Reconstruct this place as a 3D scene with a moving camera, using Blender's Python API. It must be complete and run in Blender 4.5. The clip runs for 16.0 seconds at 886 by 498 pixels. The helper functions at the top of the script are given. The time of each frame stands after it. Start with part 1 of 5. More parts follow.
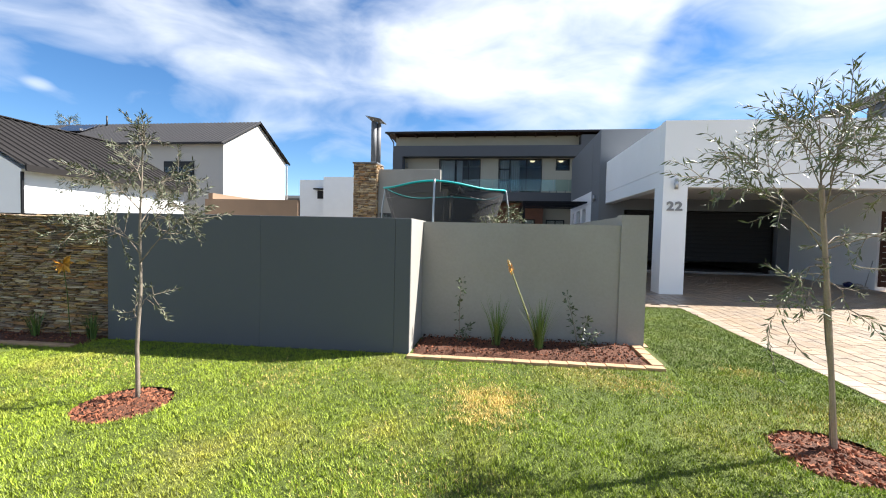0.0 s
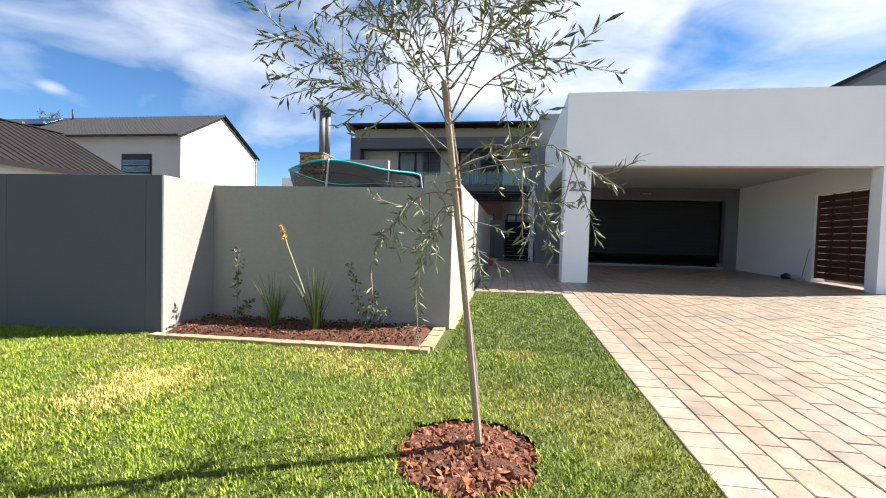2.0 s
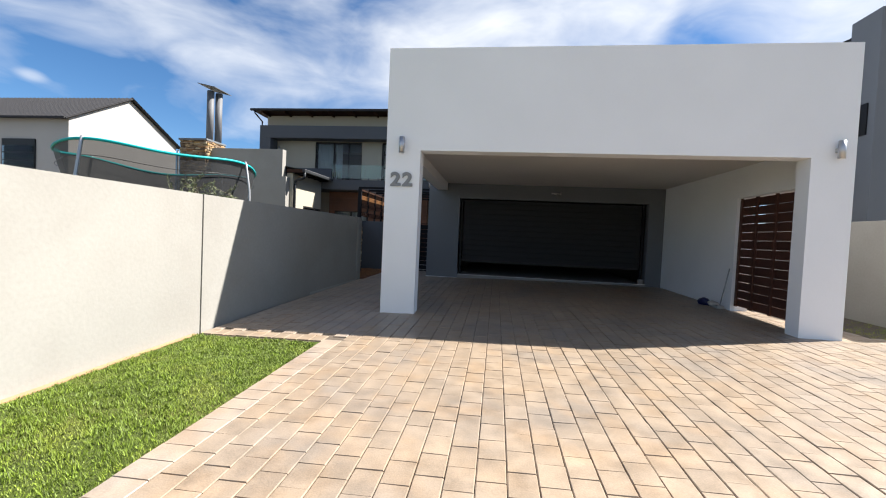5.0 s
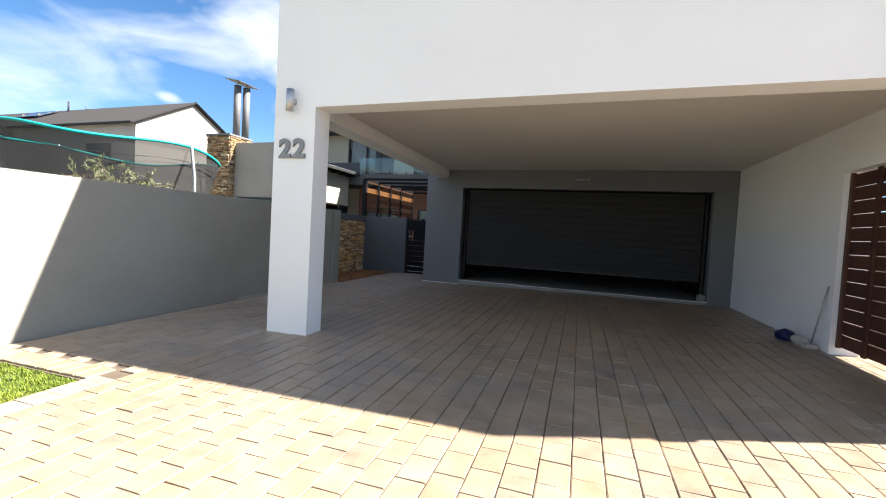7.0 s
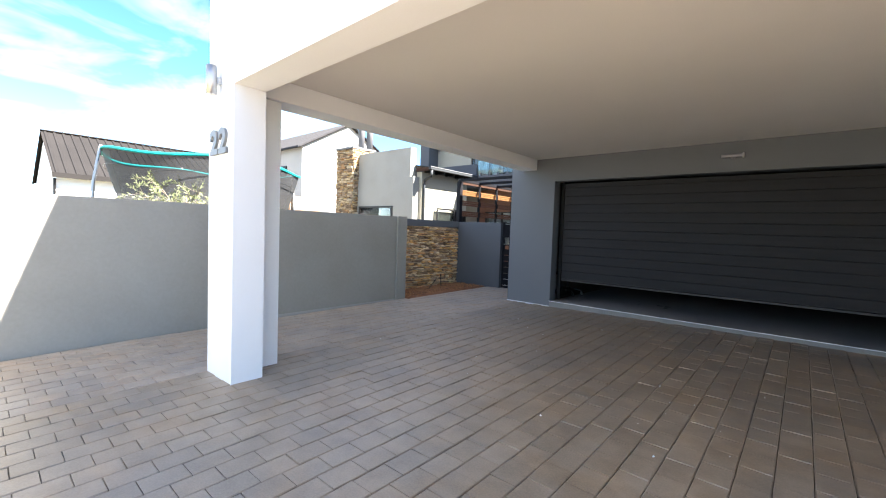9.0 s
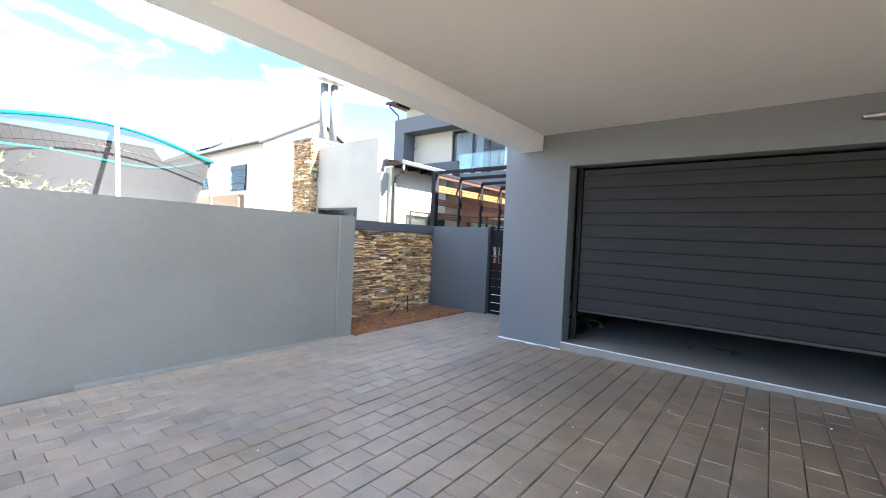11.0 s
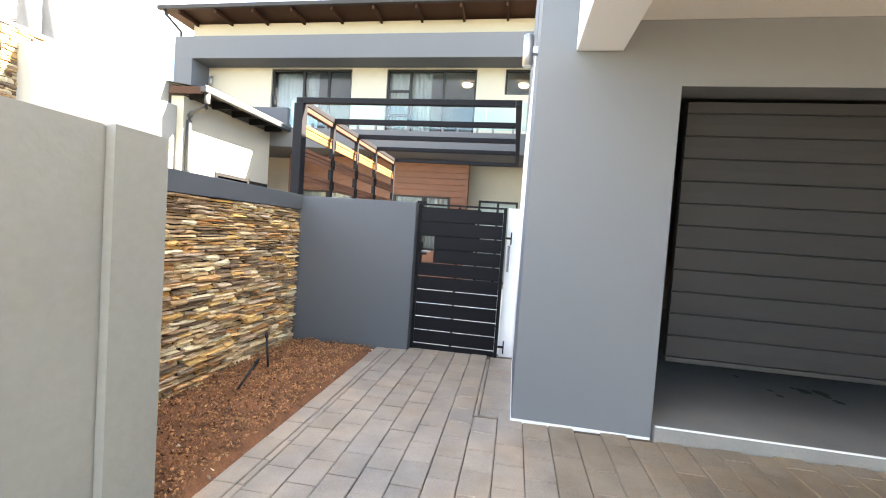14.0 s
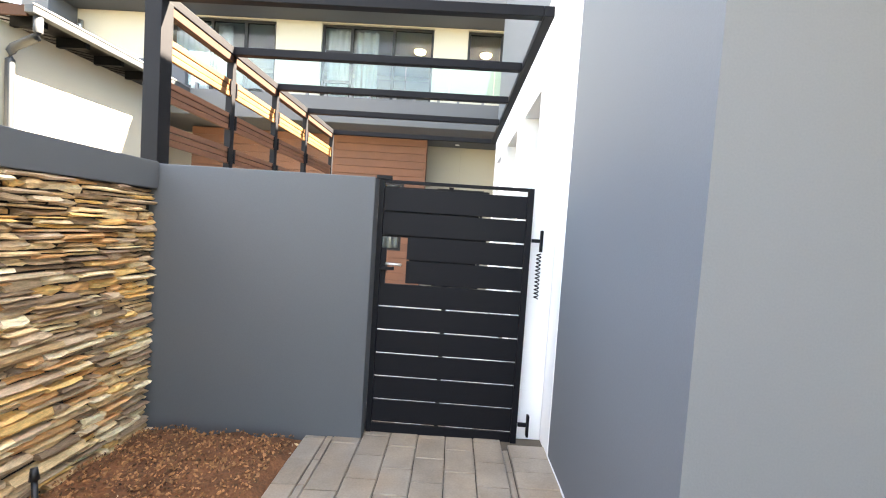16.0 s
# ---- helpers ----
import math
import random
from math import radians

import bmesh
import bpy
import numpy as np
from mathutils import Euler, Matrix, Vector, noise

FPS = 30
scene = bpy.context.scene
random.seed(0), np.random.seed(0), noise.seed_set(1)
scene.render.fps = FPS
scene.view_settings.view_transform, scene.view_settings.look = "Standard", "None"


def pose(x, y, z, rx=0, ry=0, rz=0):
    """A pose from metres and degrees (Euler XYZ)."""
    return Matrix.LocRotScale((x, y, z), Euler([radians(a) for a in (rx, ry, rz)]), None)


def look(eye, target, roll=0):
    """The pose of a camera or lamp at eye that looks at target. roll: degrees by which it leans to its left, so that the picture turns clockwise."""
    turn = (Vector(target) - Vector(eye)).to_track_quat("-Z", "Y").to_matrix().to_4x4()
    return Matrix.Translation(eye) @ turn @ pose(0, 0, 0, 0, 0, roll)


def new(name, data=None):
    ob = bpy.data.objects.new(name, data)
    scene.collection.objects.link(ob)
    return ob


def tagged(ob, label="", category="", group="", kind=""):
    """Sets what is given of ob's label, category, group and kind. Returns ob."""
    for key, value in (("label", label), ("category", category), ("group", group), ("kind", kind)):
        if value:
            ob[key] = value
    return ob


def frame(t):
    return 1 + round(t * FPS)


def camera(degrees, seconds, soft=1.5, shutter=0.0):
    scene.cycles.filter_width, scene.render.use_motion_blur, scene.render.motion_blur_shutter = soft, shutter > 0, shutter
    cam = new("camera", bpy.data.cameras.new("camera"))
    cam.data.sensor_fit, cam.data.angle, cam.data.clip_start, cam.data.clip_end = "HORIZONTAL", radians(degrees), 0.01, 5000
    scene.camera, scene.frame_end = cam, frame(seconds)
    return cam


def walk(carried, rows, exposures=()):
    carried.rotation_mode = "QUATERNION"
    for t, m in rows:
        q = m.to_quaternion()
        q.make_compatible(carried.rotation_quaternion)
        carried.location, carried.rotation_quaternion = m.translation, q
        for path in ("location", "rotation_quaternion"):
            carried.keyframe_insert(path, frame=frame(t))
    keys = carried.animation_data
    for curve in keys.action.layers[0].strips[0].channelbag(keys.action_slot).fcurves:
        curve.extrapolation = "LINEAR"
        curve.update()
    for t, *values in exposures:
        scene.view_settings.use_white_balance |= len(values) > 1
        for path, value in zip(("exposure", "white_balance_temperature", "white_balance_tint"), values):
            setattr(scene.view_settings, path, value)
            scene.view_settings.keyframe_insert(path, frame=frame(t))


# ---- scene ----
cam = camera(94.3, 16.0, soft=1.1)
PATH = [
    (0, (0.134, 0.976, 1.438), (-0.148, 2.955, 1.362), 1.4),
    (0.5, (0.888, 1.296, 1.191), (0.546, 3.266, 1.129), 1.3),
    (1, (1.548, 1.544, 1.058), (1.203, 3.514, 0.996), 1.4),
    (1.5, (2.233, 1.832, 1.0), (1.897, 3.803, 0.938), 1.5),
    (2, (2.879, 2.194, 1.017), (2.568, 4.169, 0.955), 1.7),
    (2.5, (3.43, 2.64, 1.123), (3.138, 4.617, 1.064), 2.0),
    (3, (3.901, 3.121, 1.247), (3.63, 5.102, 1.191), 2.2),
    (3.5, (4.454, 3.628, 1.382), (4.188, 5.609, 1.322), 2.3),
    (4, (4.975, 4.199, 1.39), (4.714, 6.181, 1.327), 2.5),
    (4.5, (5.53, 4.782, 1.366), (5.272, 6.764, 1.298), 2.5),
    (5, (6.042, 5.418, 1.367), (5.787, 7.401, 1.301), 2.6),
    (5.2, (6.198, 5.681, 1.362), (5.947, 7.665, 1.299), 2.9),
    (7.5, (8.158, 8.642, 1.354), (7.323, 10.458, 1.272), 3.0),
    (8, (8.463, 9.287, 1.395), (7.41, 10.985, 1.309), 2.7),
    (8.5, (8.637, 9.953, 1.466), (7.414, 11.532, 1.375), 2.2),
    (9, (8.59, 10.609, 1.52), (7.274, 12.112, 1.427), 2.0),
    (11.5, (6.457, 13.171, 1.493), (5.274, 14.784, 1.468), 2.9),
    (12, (5.877, 13.511, 1.463), (4.82, 15.21, 1.462), 3.2),
    (12.5, (5.273, 13.866, 1.422), (4.386, 15.658, 1.425), 3.6),
    (13, (4.733, 14.177, 1.384), (4.035, 16.051, 1.365), 3.8),
    (13.5, (4.259, 14.58, 1.382), (3.75, 16.514, 1.332), 3.9),
    (14, (3.83, 15.027, 1.431), (3.491, 16.996, 1.353), 4.0),
    (14.5, (3.567, 15.422, 1.496), (3.353, 17.409, 1.402), 3.9),
    (15, (3.376, 15.885, 1.547), (3.253, 17.879, 1.449), 3.9),
    (15.5, (3.258, 16.386, 1.515), (3.184, 18.382, 1.422), 3.9),
    (16, (3.232, 16.968, 1.451), (3.179, 18.965, 1.359), 3.8),
]
EXPO = [(0.0, 2.0, 6400, 10), (1.5, 1.95, 6400, 10), (2.5, 1.85, 6400, 10), (5.2, 1.70, 6400, 10), (7.5, 2.72, 6900, 10), (9.0, 3.6, 6600, 10), (11.5, 4.55, 6350, 10), (12.5, 4.7, 6300, 10), (13.5, 4.92, 7200, 10), (14.5, 5.14, 8300, 10), (16.0, 5.2, 8300, 10)]
walk(cam, [(t, look(eye, target, roll)) for t, eye, target, roll in PATH], EXPO)

# ---- sky, sun ----
SUN = Vector((0.875, 0.341, 1.0)).normalized()
world = bpy.data.worlds.new("world")
scene.world = world
world.use_nodes = True
wn, wl = world.node_tree.nodes, world.node_tree.links
wn.clear()
w_out, w_bg, w_sky = wn.new("ShaderNodeOutputWorld"), wn.new("ShaderNodeBackground"), wn.new("ShaderNodeTexSky")
w_sky.sky_type, w_sky.sun_disc = "NISHITA", False
w_sky.sun_elevation, w_sky.sun_rotation = math.asin(SUN.z), math.atan2(SUN.x, SUN.y)
w_sky.altitude, w_sky.air_density, w_sky.dust_density, w_sky.ozone_density = 1500, 1.0, 0.2, 3.0
w_co = wn.new("ShaderNodeTexCoord")


def sky_math(op, *values):
    n = wn.new("ShaderNodeMath")
    n.operation = op
    for k, v in enumerate(values):
        if isinstance(v, (int, float)):
            n.inputs[k].default_value = v
        else:
            wl.new(v, n.inputs[k])
    return n.outputs[0]


def sky_step(value, a, b):
    """0 below a, 1 above b, smooth between."""
    n = wn.new("ShaderNodeMapRange")
    n.interpolation_type = "SMOOTHSTEP"
    n.inputs["From Min"].default_value, n.inputs["From Max"].default_value = min(a, b), max(a, b)
    n.inputs["To Min"].default_value, n.inputs["To Max"].default_value = (0.0, 1.0) if a < b else (1.0, 0.0)
    wl.new(value, n.inputs["Value"])
    return n.outputs[0]


def sky_noise(scale, detail, stretch, shift, distortion):
    m, n = wn.new("ShaderNodeMapping"), wn.new("ShaderNodeTexNoise")
    m.inputs["Location"].default_value, m.inputs["Rotation"].default_value, m.inputs["Scale"].default_value = shift, (0, radians(25), 0), stretch
    wl.new(w_co.outputs["Generated"], m.inputs[0])
    n.inputs["Scale"].default_value, n.inputs["Detail"].default_value, n.inputs["Roughness"].default_value, n.inputs["Distortion"].default_value = scale, detail, 0.52, distortion
    wl.new(m.outputs[0], n.inputs["Vector"])
    return n.outputs[0]


# clouds: thin streaks all over, one bright bank with a straight flank ahead, broken cloud to the west, one small puff
w_xyz = wn.new("ShaderNodeSeparateXYZ")
wl.new(w_co.outputs["Generated"], w_xyz.inputs[0])
w_az = sky_math("MULTIPLY", sky_math("ARCTAN2", w_xyz.outputs[0], w_xyz.outputs[1]), 57.296)
w_el = sky_math("MULTIPLY", sky_math("ARCSINE", w_xyz.outputs[2]), 57.296)
w_flank = sky_math("SUBTRACT", w_az, sky_math("MULTIPLY", w_el, 0.556))
w_bank = sky_math("MULTIPLY", sky_math("MULTIPLY", sky_step(w_az, -26, -2), sky_step(w_flank, 7.5, 4.2)), sky_step(w_el, 14.5, 21))
w_east = sky_math("MULTIPLY", sky_step(w_az, 20, 36), sky_step(w_az, 120, 80))
w_west = sky_math("MULTIPLY", sky_math("MULTIPLY", sky_step(w_az, -46, -62), sky_step(w_az, -130, -100)), sky_math("MULTIPLY", sky_step(w_el, 3, 8), sky_step(w_el, 19, 13)))
w_clear = sky_math("MULTIPLY", sky_math("MULTIPLY", sky_step(w_az, -60, -50), sky_step(w_az, 14, -4)), sky_step(w_el, 20, 14))
w_puff = sky_step(sky_math("SQRT", sky_math("ADD", sky_math("POWER", sky_math("ADD", w_az, 52.5), 2.0), sky_math("POWER", sky_math("MULTIPLY", sky_math("SUBTRACT", w_el, 13.5), 2.0), 2.0))), 1.7, 0.2)
w_n1 = sky_noise(1.5, 6.0, (0.9, 0.9, 2.4), (2.3, 0.9, 0.0), 0.45)
w_n2 = sky_noise(6.5, 5.0, (0.8, 0.8, 2.0), (0.4, 1.7, 0.3), 0.6)
w_v = sky_math("ADD", w_n1, sky_math("MULTIPLY", sky_math("SUBTRACT", w_n2, 0.5), 0.42))
for w_mask, w_amount in ((w_bank, 0.20), (w_east, 0.12), (w_west, 0.05), (w_clear, -0.10), (w_puff, 0.16)):
    w_v = sky_math("ADD", w_v, sky_math("MULTIPLY", w_mask, w_amount))
w_ramp = wn.new("ShaderNodeValToRGB")
w_ramp.color_ramp.elements[0].position, w_ramp.color_ramp.elements[1].position = 0.44, 0.80
wl.new(w_v, w_ramp.inputs[0])
w_hue = wn.new("ShaderNodeHueSaturation")
w_hue.inputs["Saturation"].default_value, w_hue.inputs["Value"].default_value = 1.2, 0.93
wl.new(w_sky.outputs[0], w_hue.inputs["Color"])
w_mix = wn.new("ShaderNodeMix")
w_mix.data_type = "RGBA"
w_mix.inputs["B"].default_value = (6.2, 6.4, 6.7, 1)
wl.new(w_ramp.outputs[0], w_mix.inputs["Factor"])
wl.new(w_hue.outputs[0], w_mix.inputs["A"])
wl.new(w_mix.outputs["Result"], w_bg.inputs[0])
w_bg.inputs[1].default_value = 0.05
wl.new(w_bg.outputs[0], w_out.inputs[0])
sun = new("sun", bpy.data.lights.new("sun", "SUN"))
sun.data.energy, sun.data.angle, sun.data.color = 4.4, radians(0.53), (1.0, 0.955, 0.89)
sun.matrix_world = look(SUN * 60, (0, 0, 0))


# ---- materials ----
def material(name, col, rough=0.8, metal=0.0, var=0.12, scale=3.0, fine=60.0, bump=0.15, dist=0.004, spec=0.4, rnd=0.0, island=0.0, tint=None, tint_amount=0.0, tint_scale=1.2, tint_edge=0.55, world=False, stain=None):
    """A surface with broad mottling, fine grain and relief; rnd varies it from object to object, island from piece to piece; tint is a second colour in blotches; stain (colour, amount, scale, edge) a third; world lets the pattern run on from piece to piece."""
    m = bpy.data.materials.new(name)
    m.use_nodes = True
    n, l = m.node_tree.nodes, m.node_tree.links
    b = n["Principled BSDF"]
    b.inputs["Roughness"].default_value, b.inputs["Metallic"].default_value = rough, metal
    b.inputs["Specular IOR Level"].default_value = spec
    place = n.new("ShaderNodeNewGeometry").outputs["Position"] if world else n.new("ShaderNodeTexCoord").outputs["Object"]
    big, small = n.new("ShaderNodeTexNoise"), n.new("ShaderNodeTexNoise")
    big.inputs["Scale"].default_value, big.inputs["Detail"].default_value = scale, 5.0
    small.inputs["Scale"].default_value, small.inputs["Detail"].default_value = fine, 4.0
    l.new(place, big.inputs["Vector"]); l.new(place, small.inputs["Vector"])
    base = n.new("ShaderNodeRGB")
    base.outputs[0].default_value = (*col, 1)
    src = base.outputs[0]
    for blot, amount, grain, edge in ([(tint, tint_amount, tint_scale, tint_edge)] if tint else []) + ([stain] if stain else []):
        r = n.new("ShaderNodeTexNoise")
        r.inputs["Scale"].default_value, r.inputs["Detail"].default_value = grain, 6.0
        l.new(place, r.inputs["Vector"])
        ramp = n.new("ShaderNodeMapRange")
        ramp.inputs["From Min"].default_value, ramp.inputs["From Max"].default_value = edge - 0.1, edge + 0.1
        ramp.inputs["To Max"].default_value = amount
        l.new(r.outputs[0], ramp.inputs["Value"])
        mx = n.new("ShaderNodeMix")
        mx.data_type = "RGBA"
        mx.inputs["B"].default_value = (*blot, 1)
        l.new(ramp.outputs[0], mx.inputs["Factor"]); l.new(src, mx.inputs["A"])
        src = mx.outputs["Result"]
    hsv = n.new("ShaderNodeHueSaturation")
    l.new(src, hsv.inputs["Color"])
    total = None
    def add(out, lo, hi):
        nonlocal total
        r = n.new("ShaderNodeMapRange")
        r.inputs["From Min"].default_value, r.inputs["From Max"].default_value = 0.25, 0.75
        if lo is None:
            r.inputs["From Min"].default_value, r.inputs["From Max"].default_value, lo = 0.0, 1.0, -hi
        r.inputs["To Min"].default_value, r.inputs["To Max"].default_value = lo, hi
        l.new(out, r.inputs["Value"])
        if total is None:
            a = n.new("ShaderNodeMath"); a.inputs[1].default_value = 1.0
            l.new(r.outputs[0], a.inputs[0])
        else:
            a = n.new("ShaderNodeMath")
            l.new(r.outputs[0], a.inputs[0]); l.new(total, a.inputs[1])
        total = a.outputs[0]
    add(big.outputs[0], -var, var)
    add(small.outputs[0], -var * 0.7, var * 0.7)
    if rnd:
        oi = n.new("ShaderNodeObjectInfo")
        add(oi.outputs["Random"], None, rnd)
    if island:
        g = n.new("ShaderNodeNewGeometry")
        add(g.outputs["Random Per Island"], None, island)
    l.new(total, hsv.inputs["Value"])
    l.new(hsv.outputs[0], b.inputs["Base Color"])
    rr = n.new("ShaderNodeMapRange")
    rr.inputs["To Min"].default_value, rr.inputs["To Max"].default_value = max(0.02, rough - 0.1), min(1.0, rough + 0.1)
    l.new(big.outputs[0], rr.inputs["Value"]); l.new(rr.outputs[0], b.inputs["Roughness"])
    if bump:
        bp = n.new("ShaderNodeBump")
        bp.inputs["Strength"].default_value, bp.inputs["Distance"].default_value = bump, dist
        l.new(small.outputs[0], bp.inputs["Height"]); l.new(bp.outputs[0], b.inputs["Normal"])
    return m


def glass_material(name, col, rough=0.02, ior=1.30):
    m = bpy.data.materials.new(name)
    m.use_nodes = True
    n, l = m.node_tree.nodes, m.node_tree.links
    n.clear()
    o, mix, tr, gl, fr = (n.new("ShaderNode" + k) for k in ("OutputMaterial", "MixShader", "BsdfTransparent", "BsdfGlossy", "Fresnel"))
    tr.inputs[0].default_value = (*col, 1)
    gl.inputs["Roughness"].default_value = rough
    fr.inputs[0].default_value = ior
    l.new(fr.outputs[0], mix.inputs[0]); l.new(tr.outputs[0], mix.inputs[1]); l.new(gl.outputs[0], mix.inputs[2]); l.new(mix.outputs[0], o.inputs[0])
    return m


WHITE = material("white_paint", (0.79, 0.80, 0.81), 0.85, var=0.03, scale=0.9, fine=140, bump=0.25, dist=0.002)
GREYGREEN = material("warm_grey_paint", (0.285, 0.273, 0.245), 0.85, var=0.06, scale=0.8, fine=26, bump=0.25, dist=0.008, tint=(0.225, 0.205, 0.18), tint_amount=0.25)
SLATE = material("slate_paint", (0.085, 0.0905, 0.100), 0.8, var=0.05, scale=0.9, fine=150, bump=0.3, dist=0.002)
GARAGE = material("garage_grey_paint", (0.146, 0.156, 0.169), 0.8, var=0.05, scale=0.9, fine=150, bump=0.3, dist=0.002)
BEIGE = material("beige_paint", (0.38, 0.35, 0.28), 0.85, var=0.03, scale=0.8, fine=120, bump=0.2, dist=0.002)
PALE = material("pale_paint", (0.38, 0.362, 0.34), 0.85, var=0.04, scale=0.7, fine=120, bump=0.2, dist=0.002)
CEIL = material("ceiling_paint", (0.66, 0.635, 0.60), 0.9, var=0.03, scale=1.2, fine=120, bump=0.12, dist=0.002)
TAN = material("tan_paint", (0.24, 0.16, 0.105), 0.85, var=0.06, scale=1.5)
CHAR = material("charcoal_metal", (0.0055, 0.0056, 0.0078), 0.6, var=0.1, fine=200, bump=0.05, spec=0.15)
DOORGREY = material("door_metal", (0.0258, 0.0256, 0.0275), 0.65, var=0.08, scale=1.5, fine=220, bump=0.05, spec=0.15)
ALU = material("dark_aluminium", (0.011, 0.011, 0.012), 0.45, var=0.08, bump=0.0, spec=0.25)
STEEL = material("brushed_steel", (0.50, 0.50, 0.51), 0.42, 1.0, var=0.05, fine=300, bump=0.05)
GALV = material("galvanised_steel", (0.13, 0.13, 0.135), 0.6, 0.0, var=0.1, fine=40, bump=0.05)
ROOFDARK = material("dark_roof_sheet", (0.03, 0.029, 0.031), 0.7, 0.0, var=0.12, scale=1.0, bump=0.05, spec=0.2)
GUTTER = material("black_gutter", (0.004, 0.004, 0.0045), 0.5, var=0.1, bump=0.0, spec=0.1)
PIPE = material("grey_pipe", (0.032, 0.035, 0.039), 0.5, var=0.1, bump=0.0, spec=0.3)
ROOFTILE = material("brown_roof_sheet", (0.02, 0.018, 0.0175), 0.8, 0.0, var=0.14, scale=0.7, bump=0.05, spec=0.12)
TIMBER = material("brown_timber", (0.042, 0.02, 0.013), 0.75, var=0.18, scale=4, fine=40, bump=0.2, rnd=0.15, spec=0.15)
CLAD = material("timber_cladding", (0.15, 0.062, 0.033), 0.65, var=0.15, scale=3, fine=50, bump=0.2, rnd=0.12)
# sunlit look of the pergola timber put into the colour, top slats only
SUNTIMBER = material("sunlit_timber", (0.115, 0.047, 0.011), 0.55, var=0.14, scale=4, fine=50, bump=0.2, rnd=0.12)
DARKWOOD = material("mahogany_slats", (0.075, 0.03, 0.02), 0.5, var=0.15, scale=3, fine=50, bump=0.15, rnd=0.15)
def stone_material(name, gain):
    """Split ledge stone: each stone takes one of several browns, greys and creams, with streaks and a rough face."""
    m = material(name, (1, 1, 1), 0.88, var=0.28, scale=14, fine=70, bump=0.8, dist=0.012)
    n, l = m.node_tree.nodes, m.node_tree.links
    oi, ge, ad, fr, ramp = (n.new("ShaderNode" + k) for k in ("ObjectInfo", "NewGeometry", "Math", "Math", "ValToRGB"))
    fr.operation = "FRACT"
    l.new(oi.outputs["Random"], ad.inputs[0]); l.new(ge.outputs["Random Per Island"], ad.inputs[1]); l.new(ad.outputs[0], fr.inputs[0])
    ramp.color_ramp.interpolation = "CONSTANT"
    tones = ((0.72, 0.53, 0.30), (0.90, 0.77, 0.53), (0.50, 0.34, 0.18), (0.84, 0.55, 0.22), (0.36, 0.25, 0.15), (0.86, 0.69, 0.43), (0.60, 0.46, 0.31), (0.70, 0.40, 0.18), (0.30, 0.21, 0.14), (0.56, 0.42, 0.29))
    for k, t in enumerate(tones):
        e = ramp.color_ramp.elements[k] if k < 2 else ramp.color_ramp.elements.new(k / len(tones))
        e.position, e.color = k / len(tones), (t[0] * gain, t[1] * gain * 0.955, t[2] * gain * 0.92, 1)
    l.new(fr.outputs[0], ramp.inputs[0])
    grain = n.new("ShaderNodeMapping")
    grain.inputs["Scale"].default_value = (1.0, 1.0, 5.0)
    for x in list(n):
        if x.type == "TEX_NOISE":
            l.new(x.inputs["Vector"].links[0].from_socket, grain.inputs[0])
            l.new(grain.outputs[0], x.inputs["Vector"])
        if x.type == "HUE_SAT":
            l.new(ramp.outputs[0], x.inputs["Color"])
    return m


STONE = stone_material("ledge_stone", 1.06)
# the same stone with shade darkened into its tones, for street wall and chimney
SHADESTONE = stone_material("shaded_ledge_stone", 0.52)
CREAM = material("cream_paint", (0.40, 0.365, 0.285), 0.85, var=0.04, scale=0.8, fine=120, bump=0.25, dist=0.002)
SOLAR = material("solar_glass", (0.012, 0.016, 0.028), 0.15, var=0.05, bump=0.0, spec=0.6)
STAKE = material("weathered_stake", (0.29, 0.22, 0.16), 0.85, var=0.2, scale=9, fine=80, bump=0.4, dist=0.004)
TILE = material("pale_tile", (0.62, 0.60, 0.57), 0.6, var=0.06, scale=1.5, bump=0.1)
MORTAR = material("brown_mortar", (0.035, 0.025, 0.017), 0.95, var=0.25, fine=80, bump=0.5)
JOINT = material("dark_joint", (0.022, 0.018, 0.015), 0.95, var=0.2)
PAVER = material("paver", (0.282, 0.216, 0.154), 0.40, var=0.2, scale=6, fine=90, bump=0.4, dist=0.003, rnd=0.07, island=0.07, spec=0.6, tint=(0.20, 0.17, 0.142), tint_amount=0.7, tint_scale=1.1, tint_edge=0.56, world=True, stain=((0.30, 0.19, 0.10), 0.35, 2.6, 0.58))
PAVERGREY = material("pale_paver", (0.335, 0.264, 0.200), 0.40, var=0.18, scale=6, fine=90, bump=0.4, dist=0.003, rnd=0.08, island=0.08, spec=0.6, tint=(0.25, 0.212, 0.178), tint_amount=0.75, tint_scale=1.3, tint_edge=0.55, world=True, stain=((0.36, 0.235, 0.14), 0.4, 2.9, 0.58))
STRAW = material("dry_grass_blade", (0.60, 0.44, 0.14), 0.7, var=0.2, scale=3, fine=30, bump=0.0, island=0.35)
SAND = material("joint_sand", (0.10, 0.078, 0.058), 0.95, var=0.25, scale=6, fine=200, bump=0.4)
CONCRETE = material("concrete", (0.22, 0.215, 0.21), 0.7, var=0.1, scale=2.5, fine=90, bump=0.2, tint=(0.25, 0.24, 0.23), tint_amount=0.5)
EDGING = material("edging_brick", (0.36, 0.225, 0.125), 0.85, var=0.12, scale=6, fine=90, bump=0.4, rnd=0.1)
SOIL = material("soil", (0.085, 0.032, 0.016), 0.95, var=0.3, scale=5, fine=60, bump=1.0, dist=0.02)
DRYSOIL = material("dry_soil", (0.20, 0.080, 0.034), 0.95, var=0.4, scale=9, fine=70, bump=1.0, dist=0.02)
